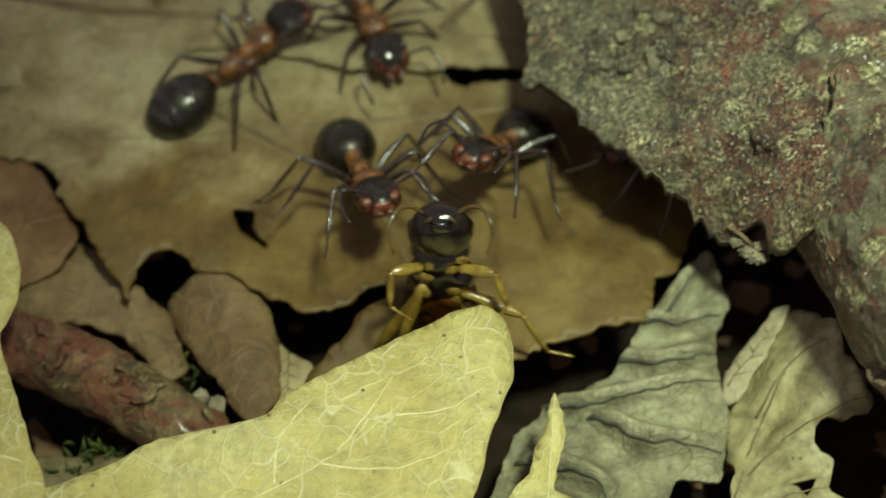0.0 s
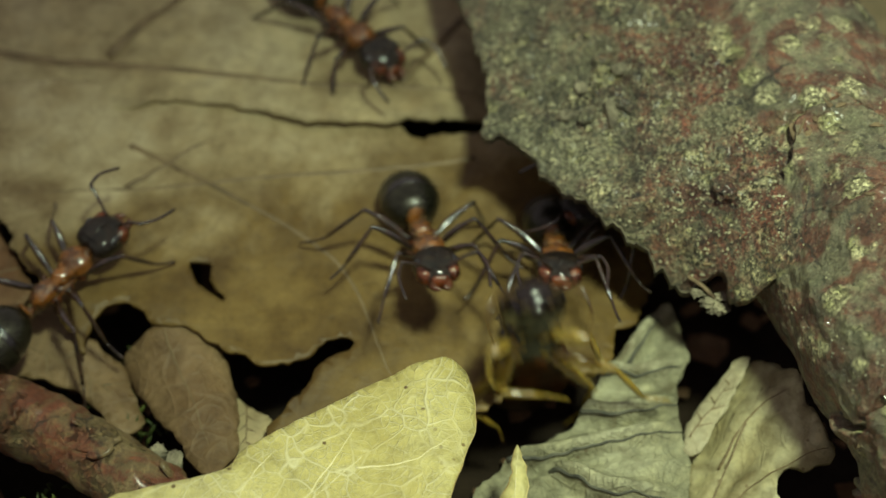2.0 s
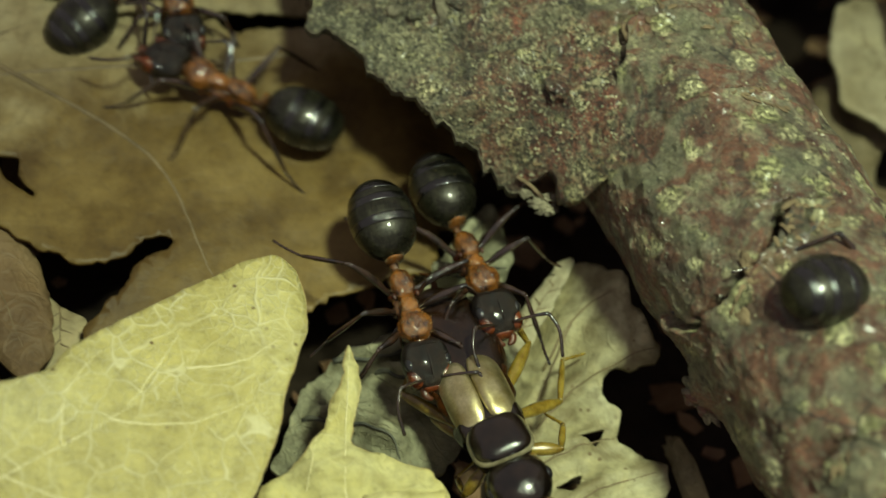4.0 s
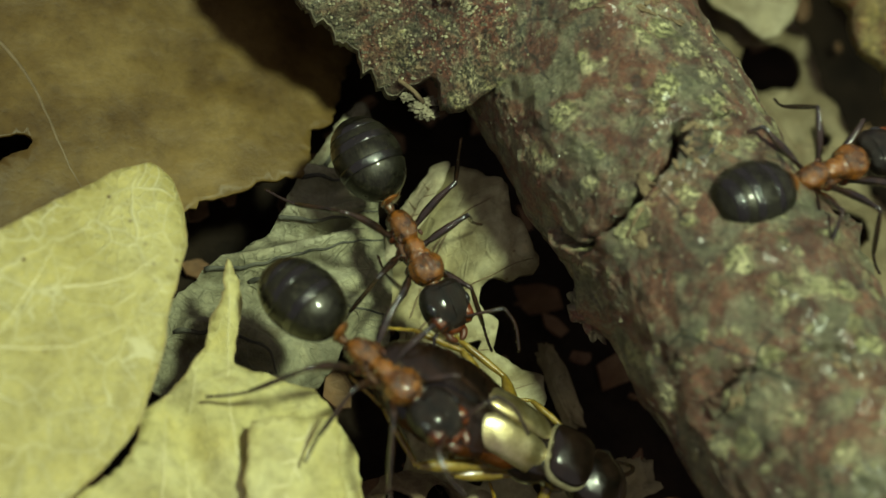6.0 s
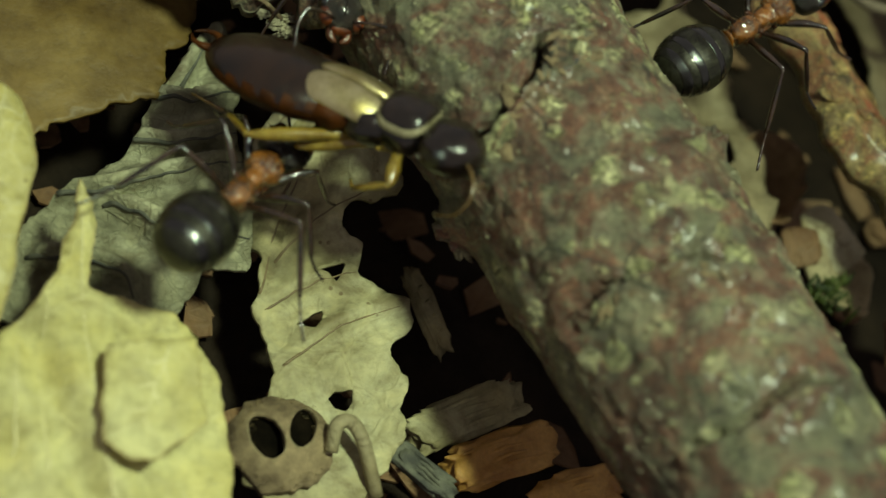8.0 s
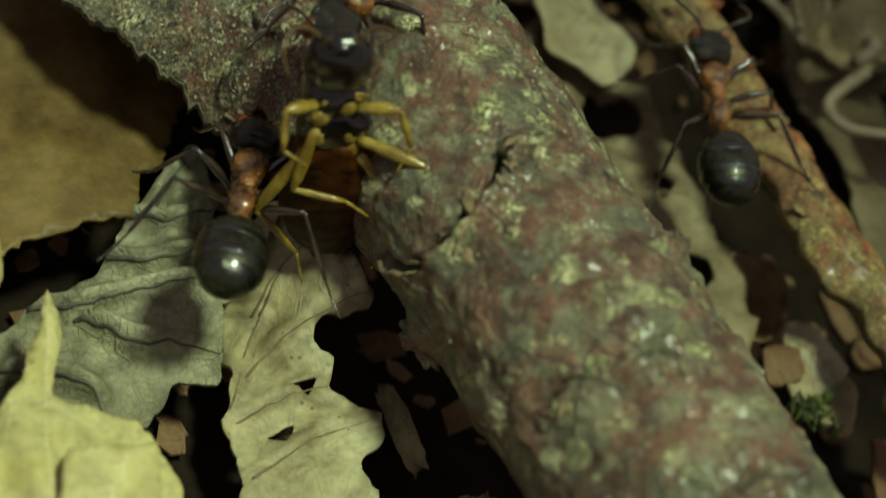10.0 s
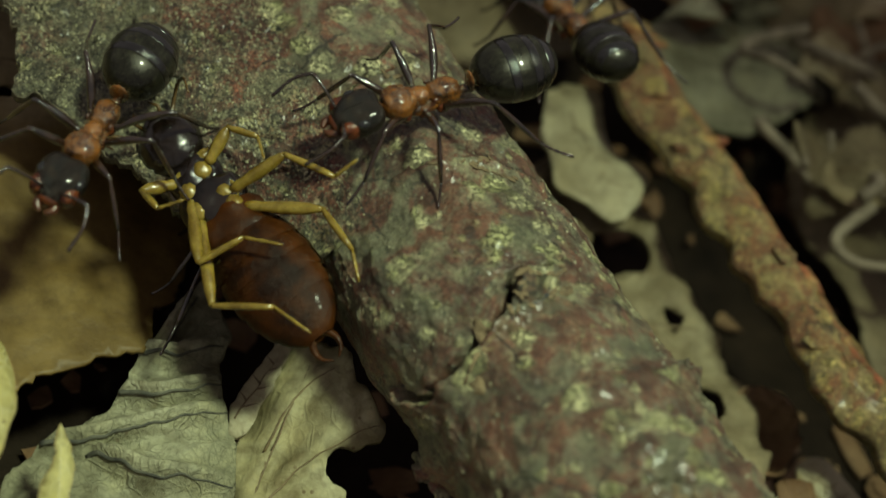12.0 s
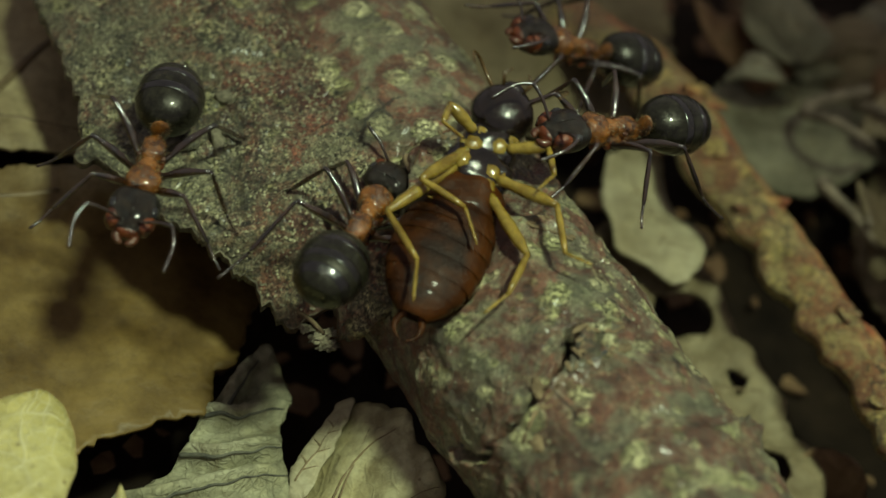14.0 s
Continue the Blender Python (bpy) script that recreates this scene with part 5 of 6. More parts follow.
    for k in range(11):
        x, y = rng.uniform(31, 39), rng.uniform(1, 13)
        ctrl = [(x + 2.2 * math.cos(q) * (1 - 0.1 * i), y + 1.6 * math.sin(q), 1.9 + 0.7 * math.sin(q * 1.7 + k)) for i, q in enumerate([k + j * 0.9 for j in range(6)])]
        pts = curve_points(ctrl, 8)
        b = bmesh.new()
        tube(b, pts, [0.26 - 0.13 * i / len(pts) for i in range(len(pts))], 7)
        tagged(part("rootlet", b, ROOT), "thin curling grey-brown rootlet", "root", "rootlets")


# ---- ants ----
def gaster_rings(bm, t_from, t_to, swell, n=10, size=(0.98, 1.28, 0.86)):
    """One ring of an ant's hind body between two stations along it, a little swollen."""
    rings = []
    for i in range(n + 1):
        f = i / n
        t = t_from + (t_to - t_from) * f
        k = math.sqrt(max(0.0004, 1 - t * t)) ** 0.9 * (1 + swell * math.sin(f * math.pi * 0.8))
        rings.append([bm.verts.new((size[0] * k * math.cos(q), t * size[1], size[2] * k * math.sin(q))) for q in [j * math.tau / 36 for j in range(36)]])
    for r0, r1 in zip(rings, rings[1:]):
        for j in range(36):
            bm.faces.new((r0[j], r0[(j + 1) % 36], r1[(j + 1) % 36], r1[j]))
    bm.faces.new(rings[0])
    bm.faces.new(rings[-1][::-1])


LEGS = [  # attach, knee, ankle, tip: front, middle, hind
    ((0.30, 1.05, -0.30), (1.15, 2.00, 0.35), (1.75, 2.75, -0.75), (2.05, 3.35, -1.20)),
    ((0.32, 0.45, -0.32), (1.65, 0.60, 0.55), (2.45, 0.65, -0.75), (2.95, 0.85, -1.20)),
    ((0.30, -0.10, -0.30), (1.60, -0.95, 0.65), (2.30, -2.10, -0.70), (2.75, -3.00, -1.20)),
]


def soft_box(bm, c, r, power=0.8, bumps=0.03, seed=1.0, sub=4):
    """A rounded lump, squarer than a ball, with an uneven skin."""
    vs = bmesh.ops.create_icosphere(bm, subdivisions=sub, radius=1)["verts"]
    for v in vs:
        n = v.co.normalized()
        k = 1 + bumps * noise.noise(n * 2.2 + Vector((seed, 0, 3))) + bumps * 0.5 * noise.noise(n * 6 + Vector((seed, 2, 3)))
        v.co = Vector((c[0] + math.copysign(abs(n.x) ** power, n.x) * r[0] * k, c[1] + math.copysign(abs(n.y) ** power, n.y) * r[1] * k, c[2] + math.copysign(abs(n.z) ** power, n.z) * r[2] * k))
    return vs


def bristles(parent, spots, count, length, radius, seed, lean=(0, -0.5, 0), material=None):
    """Fine stiff hairs on rounded lumps given as centre and radii."""
    rng = random.Random(seed)
    verts, faces = [], []
    for _ in range(count):
        c, r = rng.choice(spots)
        n = Vector((rng.gauss(0, 1), rng.gauss(0, 1), rng.gauss(0, 1))).normalized()
        p = Vector((c[0] + n.x * r[0] * 0.97, c[1] + n.y * r[1] * 0.97, c[2] + n.z * r[2] * 0.97))
        d = (n + Vector(lean) * rng.uniform(0.4, 1.2)).normalized() * length * rng.uniform(0.5, 1.1)
        a = d.orthogonal().normalized() * radius
        e = d.cross(a).normalized() * radius
        i0 = len(verts)
        verts += [p + a, p - a * 0.5 + e * 0.87, p - a * 0.5 - e * 0.87, p + d]
        faces += [(i0, i0 + 1, i0 + 3), (i0 + 1, i0 + 2, i0 + 3), (i0 + 2, i0, i0 + 3)]
    tagged(mesh_part("bristles", verts, faces, material or HAIR, parent), kind="stuff")


def build_ant(label):
    ant = new("ant")
    tagged(ant, label, "ant", "ants round the earwig")
    bm = bmesh.new()
    soft_box(bm, (0, 1.18, 0.03), (0.50, 0.47, 0.40), 0.88, 0.09, 1)
    soft_box(bm, (0, 0.86, -0.02), (0.36, 0.30, 0.33), 0.88, 0.09, 9, 3)
    soft_box(bm, (0, 1.60, -0.06), (0.22, 0.22, 0.20), 0.9, 0.04, 2, 3)
    thorax = part("pronotum", bm, THORAX, ant, "rounded orange-red front of the thorax")
    bm = bmesh.new()
    vs = blob(bm, (0, 1.12, 0.16), (0.30, 0.36, 0.30), 3, 0.25, 2.0)
    part("back_patch", bm, DUSKY, thorax, "dusky patch on the back")
    bm = bmesh.new()
    soft_box(bm, (0, 0.55, -0.02), (0.27, 0.36, 0.31), 0.85, 0.10, 3)
    soft_box(bm, (0, 0.45, -0.26), (0.36, 0.66, 0.22), 0.8, 0.10, 4)
    part("mesonotum", bm, THORAX, ant, "narrow orange-red middle of the thorax")
    bm = bmesh.new()
    vs = soft_box(bm, (0, -0.20, -0.06), (0.34, 0.52, 0.37), 0.75, 0.10, 5)
    for v in vs:
        if v.co.y < -0.35:
            v.co.z -= 0.35 * (-0.35 - v.co.y)
    part("propodeum", bm, THORAX, ant, "orange-red hump before the waist")
    for s in (-1, 1):
        bm = bmesh.new()
        blob(bm, (s * 0.34, 0.16, 0.10), (0.06, 0.10, 0.06), 2)
        part("spiracle", bm, JAW, ant, "small brown breathing pore")
    for y in (1.02, 0.45, -0.1):
        for s in (-1, 1):
            bm = bmesh.new()
            soft_box(bm, (s * 0.27, y, -0.36), (0.15, 0.19, 0.22), 0.9, 0.08, y, 3)
            part("hip", bm, CHEEK, ant)
    bm = bmesh.new()
    vs = blob(bm, (0, -1.00, 0.04), (0.29, 0.085, 0.36), 3, 0.06, 4.0)
    blob(bm, (0, -0.98, -0.2), (0.15, 0.34, 0.14), 2)
    part("petiole", bm, THORAX, ant, "small upright red scale")
    # hind body: four flush rings, each with a polished black collar
    place = Matrix.Translation((0, -2.35, 0.05))
    gaster = None
    for a, b in ((0.985, 0.30), (0.30, -0.24), (-0.24, -0.62), (-0.62, -0.985)):
        bm = bmesh.new()
        gaster_rings(bm, b, a - (0.13 if gaster else 0.0), 0.012)
        bm.transform(place)
        ring = part("ring" if gaster else "gaster", bm, GASTER, gaster or ant, "" if gaster else "black satin hind body in rings")
        if gaster:
            bm = bmesh.new()
            gaster_rings(bm, a - 0.17, a + 0.03, 0.0, 5, (0.992, 1.28, 0.870))
            bm.transform(place)
            part("collar", bm, GASTER_EDGE, gaster, "polished black collar")
        gaster = gaster or ring
    # head
    bm = bmesh.new()
    vs = soft_box(bm, (0, 0, 0), (0.70, 0.78, 0.47), 0.86, 0.02, 6, 5)
    for v in vs:
        f = v.co.y / 0.78
        v.co.x *= 1 - 0.30 * max(0.0, f) ** 1.4 + 0.05 * max(0.0, -f)
        v.co.z -= 0.12 * f + 0.05 * max(0.0, f) ** 2
        if f < -0.6:
            v.co.y += 0.14 * (1 - min(1.0, abs(v.co.x) / 0.5))
    bm.transform(Matrix.Translation((0, 2.35, -0.02)))
    head = part("head", bm, HEAD, ant, "dark squarish head with reddish cheeks")
    bm = bmesh.new()
    soft_box(bm, (0, 2.98, -0.14), (0.32, 0.17, 0.22), 0.8, 0.05, 7, 3)
    soft_box(bm, (0, 2.78, 0.02), (0.26, 0.18, 0.24), 0.85, 0.08, 12, 3)
    part("face_plate", bm, CHEEK, head, "dark rust face plate")
    bm = bmesh.new()
    tube(bm, [(0, 1.95, 0.42), (0, 2.3, 0.455), (0, 2.6, 0.40), (0, 2.8, 0.28)], [0.02, 0.035, 0.04, 0.03], 7)
    for x, y in ((0, 2.12), (0.12, 1.98), (-0.12, 1.98)):
        blob(bm, (x, y, 0.44), (0.045, 0.045, 0.04), 2)
    part("brow", bm, HEAD, head)
    for s in (-1, 1):
        bm = bmesh.new()
        blob(bm, (s * 0.53, 2.36, 0.17), (0.16, 0.22, 0.17), 3)
        part("eye", bm, EYE, head)
        bm = bmesh.new()
        soft_box(bm, (s * 0.42, 2.66, -0.05), (0.255, 0.36, 0.31), 0.9, 0.08, 8 + s, 3)
        part("cheek", bm, CHEEK, head, "rust-red cheek")
        bm = bmesh.new()
        tube(bm, curve_points([(s * 0.22, 2.98, -0.20), (s * 0.24, 3.14, -0.24), (s * 0.16, 3.26, -0.25), (s * 0.04, 3.32, -0.25)], 4), [0.13, 0.135, 0.135, 0.13, 0.13, 0.125, 0.12, 0.11, 0.10, 0.09, 0.075, 0.06, 0.03], 8)
        part("mandible", bm, JAW, head, "dark rust jaw")
        bm = bmesh.new()
        tube(bm, curve_points([(s * 0.22, 2.86, 0.16), (s * 0.70, 3.05, 0.56), (s * 1.15, 3.2, 0.76)], 4), [0.05, 0.045, 0.045, 0.045, 0.05, 0.05, 0.055, 0.06, 0.06], 7)
        antenna = part("antenna", bm, LIMB, head, "elbowed dark feeler")
        bm = bmesh.new()
        pts = curve_points([(s * 1.15, 3.2, 0.76), (s * 1.32, 3.70, 0.55), (s * 1.25, 4.35, 0.15)], 9)
        tube(bm, pts, [0.045 + 0.014 * (i % 2) for i in range(len(pts))], 7)
        part("whip", bm, LIMB, antenna)
    bristles(ant, [((0, 1.20, 0.04), (0.51, 0.46, 0.43)), ((0, -0.18, -0.02), (0.39, 0.50, 0.40)), ((0, 0.62, 0.02), (0.36, 0.34, 0.36)), ((0, 2.35, -0.02), (0.66, 0.72, 0.45)), ((0, -1.0, 0.04), (0.29, 0.09, 0.36))], 170, 0.17, 0.008, 21)
    bristles(gaster, [((0, -2.35, 0.05), (0.98, 1.28, 0.86))], 260, 0.13, 0.006, 22, (0, -1.6, 0))
    for row, (a, k, e, t) in enumerate(LEGS):
        for s in (-1, 1):
            o = Vector((s * a[0], a[1], a[2]))
            K, E, T = (Vector((s * p[0], p[1], p[2])) - o for p in (k, e, t))
            bow = Vector((0, 0.06 * (1 - row), 0.08))
            bm = bmesh.new()
            tube(bm, [(0, 0, 0), K * 0.10, K * 0.18, K * 0.35 + bow * 0.7, K * 0.6 + bow, K * 0.88 + bow * 0.4, K], [0.12, 0.10, 0.085, 0.125, 0.115, 0.07, 0.075], 9)
            leg = part("leg", bm, LIMB, ant)
            leg.location = o * S
            bm = bmesh.new()
            tube(bm, [K, K.lerp(E, 0.06), K.lerp(E, 0.25), K.lerp(E, 0.65), K.lerp(E, 0.95), E], [0.065, 0.05, 0.07, 0.078, 0.06, 0.04], 8)
            part("shin", bm, LIMB, leg)
            bm = bmesh.new()
            pts = [E.lerp(T, i / 10) + Vector((0, 0, -0.05 * math.sin(i / 10 * math.pi))) for i in range(11)]
            tube(bm, pts, [0.034 + 0.014 * (i % 2) for i in range(11)], 6)
            part("foot", bm, LIMB, leg)
    return ant


# ---- earwig ----
EAR_LEGS = [  # side, attach, knee, ankle, tip
    (1, (0.54, 1.50, -0.40), (1.30, 1.90, -0.95), (1.45, 0.95, -1.45), (0.85, 0.45, -1.60)),
    (-1, (0.54, 1.40, -0.40), (1.60, 1.45, -0.80), (1.75, 0.40, -1.15), (1.25, -0.30, -1.40)),
    (1, (0.50, 0.75, -0.45), (1.33, -1.03, -1.00), (-0.04, -1.40, -1.25), (-0.74, -2.30, -1.25)),
    (-1, (0.62, 0.30, -0.45), (2.45, -0.05, -0.95), (3.25, -1.55, -1.20), (4.05, -1.60, -1.30)),
    (1, (0.62, 0.10, -0.45), (1.90, -2.10, -1.00), (0.70, -3.45, -1.20), (0.46, -4.70, -1.20)),
    (-1, (0.62, -0.30, -0.40), (1.75, -2.20, -0.60), (1.30, -3.60, -0.80), (0.70, -4.30, -0.90)),
]


def build_earwig():
    ear = new("earwig")
    tagged(ear, "dead earwig with glossy black body, tan wing cases and yellow legs", "earwig")
    bm = bmesh.new()
    vs = soft_box(bm, (0, 0, 0), (0.93, 0.93, 0.68), 0.95, 0.03, 3, 5)
    for v in vs:
        v.co.x *= 1 - 0.15 * max(0, v.co.y)
    bm.transform(Matrix.Translation((0, 2.70, -0.02)))
    head = part("head", bm, EAR_DARK, ear, "shiny black head")
    bm = bmesh.new()
    soft_box(bm, (0, 3.36, -0.40), (0.32, 0.22, 0.18), 0.85, 0.05, 2, 3)
    part("mouthparts", bm, EAR_DARK, head, "black mouthparts")
    for s in (-1, 1):
        bm = bmesh.new()
        blob(bm, (s * 0.78, 2.72, 0.12), (0.18, 0.24, 0.22), 3)
        part("eye", bm, EYE, head)
        bm = bmesh.new()
        pts = curve_points([(s * 0.45, 3.35, 0.05), (s * 0.85, 3.75, 0.0), (s * 1.25, 3.95, -0.35), (s * 1.45, 3.7, -0.85), (s * 1.3, 3.1, -1.2)], 8)
        tube(bm, pts, [0.065 + 0.015 * (i % 2) - 0.0013 * i for i in range(len(pts))], 7)
        part("antenna", bm, EAR_AMBER, head, "beaded amber feeler")
        bm = bmesh.new()
        tube(bm, [(s * 0.30, 3.45, -0.30), (s * 0.42, 3.7, -0.5), (s * 0.25, 3.95, -0.55)], [0.06, 0.06, 0.03], 7)
        part("palp", bm, EAR_AMBER, head)
    # neck shield: dark plate with a thin pale rim
    for name, mat, k, z, lab in (("shield_rim", EAR_RIM, 1.0, 0.0, "thin pale rim"), ("shield", EAR_DARK, 0.93, 0.06, "glossy black neck shield")):
        bm = bmesh.new()
        vs = blob(bm, (0, 0, 0), (1, 1, 1), 4)
        for v in vs:
            n = v.co.copy()
            v.co = Vector((math.copysign(abs(n.x) ** 0.65, n.x) * 0.90 * k, math.copysign(abs(n.y) ** 0.65, n.y) * 0.74 * k, n.z * 0.26 + z - 0.18 * n.x * n.x))
            if name == "shield":
                v.co.z += 0.06 + 0.03 * noise.noise(n * 2.0)
        bm.transform(Matrix.Translation((0, 1.42, 0.52)))
        part(name, bm, mat, ear, lab)
    for k, (y, w, h, l) in enumerate(((1.40, 0.82, 0.50, 0.70), (0.50, 1.00, 0.58, 0.78), (-0.50, 1.10, 0.60, 0.86))):
        bm = bmesh.new()
        vs = soft_box(bm, (0, y, -0.04), (w, l, h), 0.85, 0.07, k + 2.0)
        for v in vs:
            if v.co.z < 0:
                v.co.z += 0.10 * noise.noise(v.co * 1.7 + Vector((k, 0, 0))) + 0.04 * noise.noise(v.co * 4.5)
        part("thorax_segment", bm, EAR_RED if k == 2 else EAR_DARK, ear, "amber hind thorax" if k == 2 else "glossy black underside")
    # scattered yellow softer patches of the underside
    for k, (x, y, z, r) in enumerate(((-0.56, 1.72, -0.34, (0.24, 0.15, 0.10)), (0.52, 0.98, -0.42, (0.22, 0.12, 0.09)), (-0.66, 0.35, -0.40, (0.18, 0.26, 0.1)), (0.70, -0.15, -0.42, (0.18, 0.14, 0.1)), (0.05, -1.12, -0.40, (0.75, 0.12, 0.1)))):
        bm = bmesh.new()
        blob(bm, (x, y, z), r, 3, 0.6, k + 3.0, 1.8)
        part("soft_patch", bm, EAR_LEG, ear, "dull yellow patch")
    for s in (-1, 1):
        bm = bmesh.new()
        vs = blob(bm, (0, 0, 0), (1, 1, 1), 5)
        for v in vs:
            n = v.co.copy()
            v.co = Vector((s * 0.475 + math.copysign(abs(n.x) ** 0.6, n.x) * 0.47, -0.35 + math.copysign(abs(n.y) ** 0.55, n.y) * 1.12, 0.60 + n.z * 0.16))
            v.co.z -= 0.42 * v.co.x * v.co.x + 0.11 * (v.co.y + 0.6) ** 2 - 0.08 - 0.02 * noise.noise(v.co * 2.5)
        part("wing_case", bm, EAR_WING, ear, "silvery tan wing case")
    # broad amber abdomen, faintly ringed
    bm = bmesh.new()
    blob(bm, (0, -2.25, -0.05), (1.32, 2.2, 0.66), 4)
    belly = part("abdomen", bm, EAR_RED, ear, "broad amber abdomen, glossy and finely hairy")
    edges = [1.5, 1.0, 0.5, 0.02, -0.45, -0.9, -1.3, -1.62, -1.84]
    for i, (a, b) in enumerate(zip(edges, edges[1:])):
        rings = []
        bm = bmesh.new()
        for j in range(8):
            f = j / 7
            y = a + 0.07 + (b - a - 0.07) * f
            k = math.sqrt(max(0.01, 1 - (y / 1.92) ** 2)) * (0.945 + 0.055 * math.sin(min(1.0, f * 1.25) * math.pi * 0.5))
            rings.append([bm.verts.new((1.38 * k * math.cos(q) * (1 + 0.03 * math.sin(3 * q + i * 0.3)), -2.25 + y * 1.24, -0.05 + 0.72 * k * math.sin(q))) for q in [m * math.tau / 36 for m in range(36)]])
        for r0, r1 in zip(rings, rings[1:]):
            for m in range(36):
                bm.faces.new((r0[m], r0[(m + 1) % 36], r1[(m + 1) % 36], r1[m]))
        part("ring", bm, EAR_RED, belly)
        bm = bmesh.new()
        rings = []
        for j in range(6):
            y = a + 0.05 + (b - a - 0.04) * j / 5
            k = math.sqrt(max(0.01, 1 - (y / 1.92) ** 2)) * (0.99 + 0.025 * math.sin(min(1.0, j / 4) * math.pi * 0.5))
            rings.append([bm.verts.new((1.38 * k * math.cos(q), -2.25 + y * 1.24, -0.05 + 0.74 * k * math.sin(q))) for q in [math.pi * (0.04 + 0.92 * m / 20) for m in range(21)]])
        for r0, r1 in zip(rings, rings[1:]):
            for m in range(20):
                bm.faces.new((r0[m], r0[m + 1], r1[m + 1], r1[m]))
        part("back_plate", bm, EAR_BACK, belly, "dark brown plate of the back")
    bristles(belly, [((0, -2.25, -0.05), (1.39, 2.36, 0.72))], 1500, 0.15, 0.004, 31, (0, -0.8, 0), EAR_AMBER)
    for s in (-1, 1):
        bm = bmesh.new()
        pts = curve_points([(s * 0.24, -4.4, 0.05), (s * 0.36, -4.7, 0.1), (s * 0.30, -5.0, 0.12), (s * 0.08, -5.2, 0.12)], 6)
        tube(bm, pts, [0.13 - 0.11 * i / (len(pts) - 1) for i in range(len(pts))], 8)
        part("pincer", bm, EAR_RED, ear, "curved brown pincer")
    for s, a, k, e, t in EAR_LEGS:
        o = Vector((s * a[0], a[1], a[2]))
        K, E, T = (Vector((s * p[0], p[1], p[2])) - o for p in (k, e, t))
        bm = bmesh.new()
        tube(bm, [(0, 0, 0), K * 0.12, K * 0.22, K * 0.5, K * 0.8, K * 0.96, K], [0.14, 0.17, 0.15, 0.20, 0.175, 0.105, 0.09], 10)
        blob(bm, tuple(-0.28 * K.normalized() + Vector((0, 0.05, -0.04))), (0.27, 0.30, 0.22), 3, 0.15, a[1])
        leg = part("leg", bm, EAR_LEG, ear, "yellow leg")
        leg.location = o * S
        bm = bmesh.new()
        tube(bm, [K, K.lerp(E, 0.06), K.lerp(E, 0.35), K.lerp(E, 0.75), E], [0.095, 0.08, 0.11, 0.10, 0.065], 9)
        part("shin", bm, EAR_LEG, leg)
        bm = bmesh.new()
        tube(bm, [E.lerp(T, i / 6) for i in range(7)], [0.05, 0.06, 0.042, 0.058, 0.04, 0.05, 0.02], 7)
        part("foot", bm, EAR_LEG, leg)
    return ear


# ---- movement: seconds, place in millimetres, turn in degrees ----
ANT_A = [
    (0, -2.57, 2.95, 2.6, 32, 0, -163),
    (0.5, -3.40, 3.59, 2.8, 40, 0, -165),
    (1, -3.57, 3.80, 2.8, 43, 0, -175),
    (1.5, -2.38, 2.77, 2.8, 44, 0, -164),
    (2, 0.61, 2.53, 2.6, 26, 0, -170),
    (2.5, 3.75, -2.29, 2.6, 1, 0, -185),
    (3, 5.25, -2.97, 2.6, -2, 0, -193),
    (3.5, 4.90, -2.54, 2.4, -7, 0, -183),
    (5.8, 5.93, -9.22, 4.4, 6, 0, -136),
    (6, 6.12, -8.98, 4.4, 8, 0, -142),
    (6.5, 6.24, -8.62, 4.4, 13, 0, -136),
    (7, 5.60, -8.13, 4.4, -16, 0, -89),
    (9.3, 8.79, -4.87, 4.4, -15, 0, -33),
    (9.5, 8.69, -4.72, 4.4, -12, 0, -30),
    (10, 8.38, -3.30, 4.4, -7, 0, -19),
    (10.5, 8.45, -3.09, 4.4, -12, 0, -6),
    (11, 8.31, -2.14, 3.6, -17, 0, -6),
    (11.5, 9.80, -0.26, 2.2, -20, 0, 12),
    (12, 9.55, 0.68, 2.2, -18, 0, 6),
    (12.5, 8.55, 1.12, 2.4, -12, 0, 19),
    (13, 7.56, 0.56, 6.4, 1, 0, -8),
    (13.5, 8.43, 0.92, 6.6, -2, 0, -25),
    (14, 9.62, 0.28, 7.2, -7, 0, -32),
]
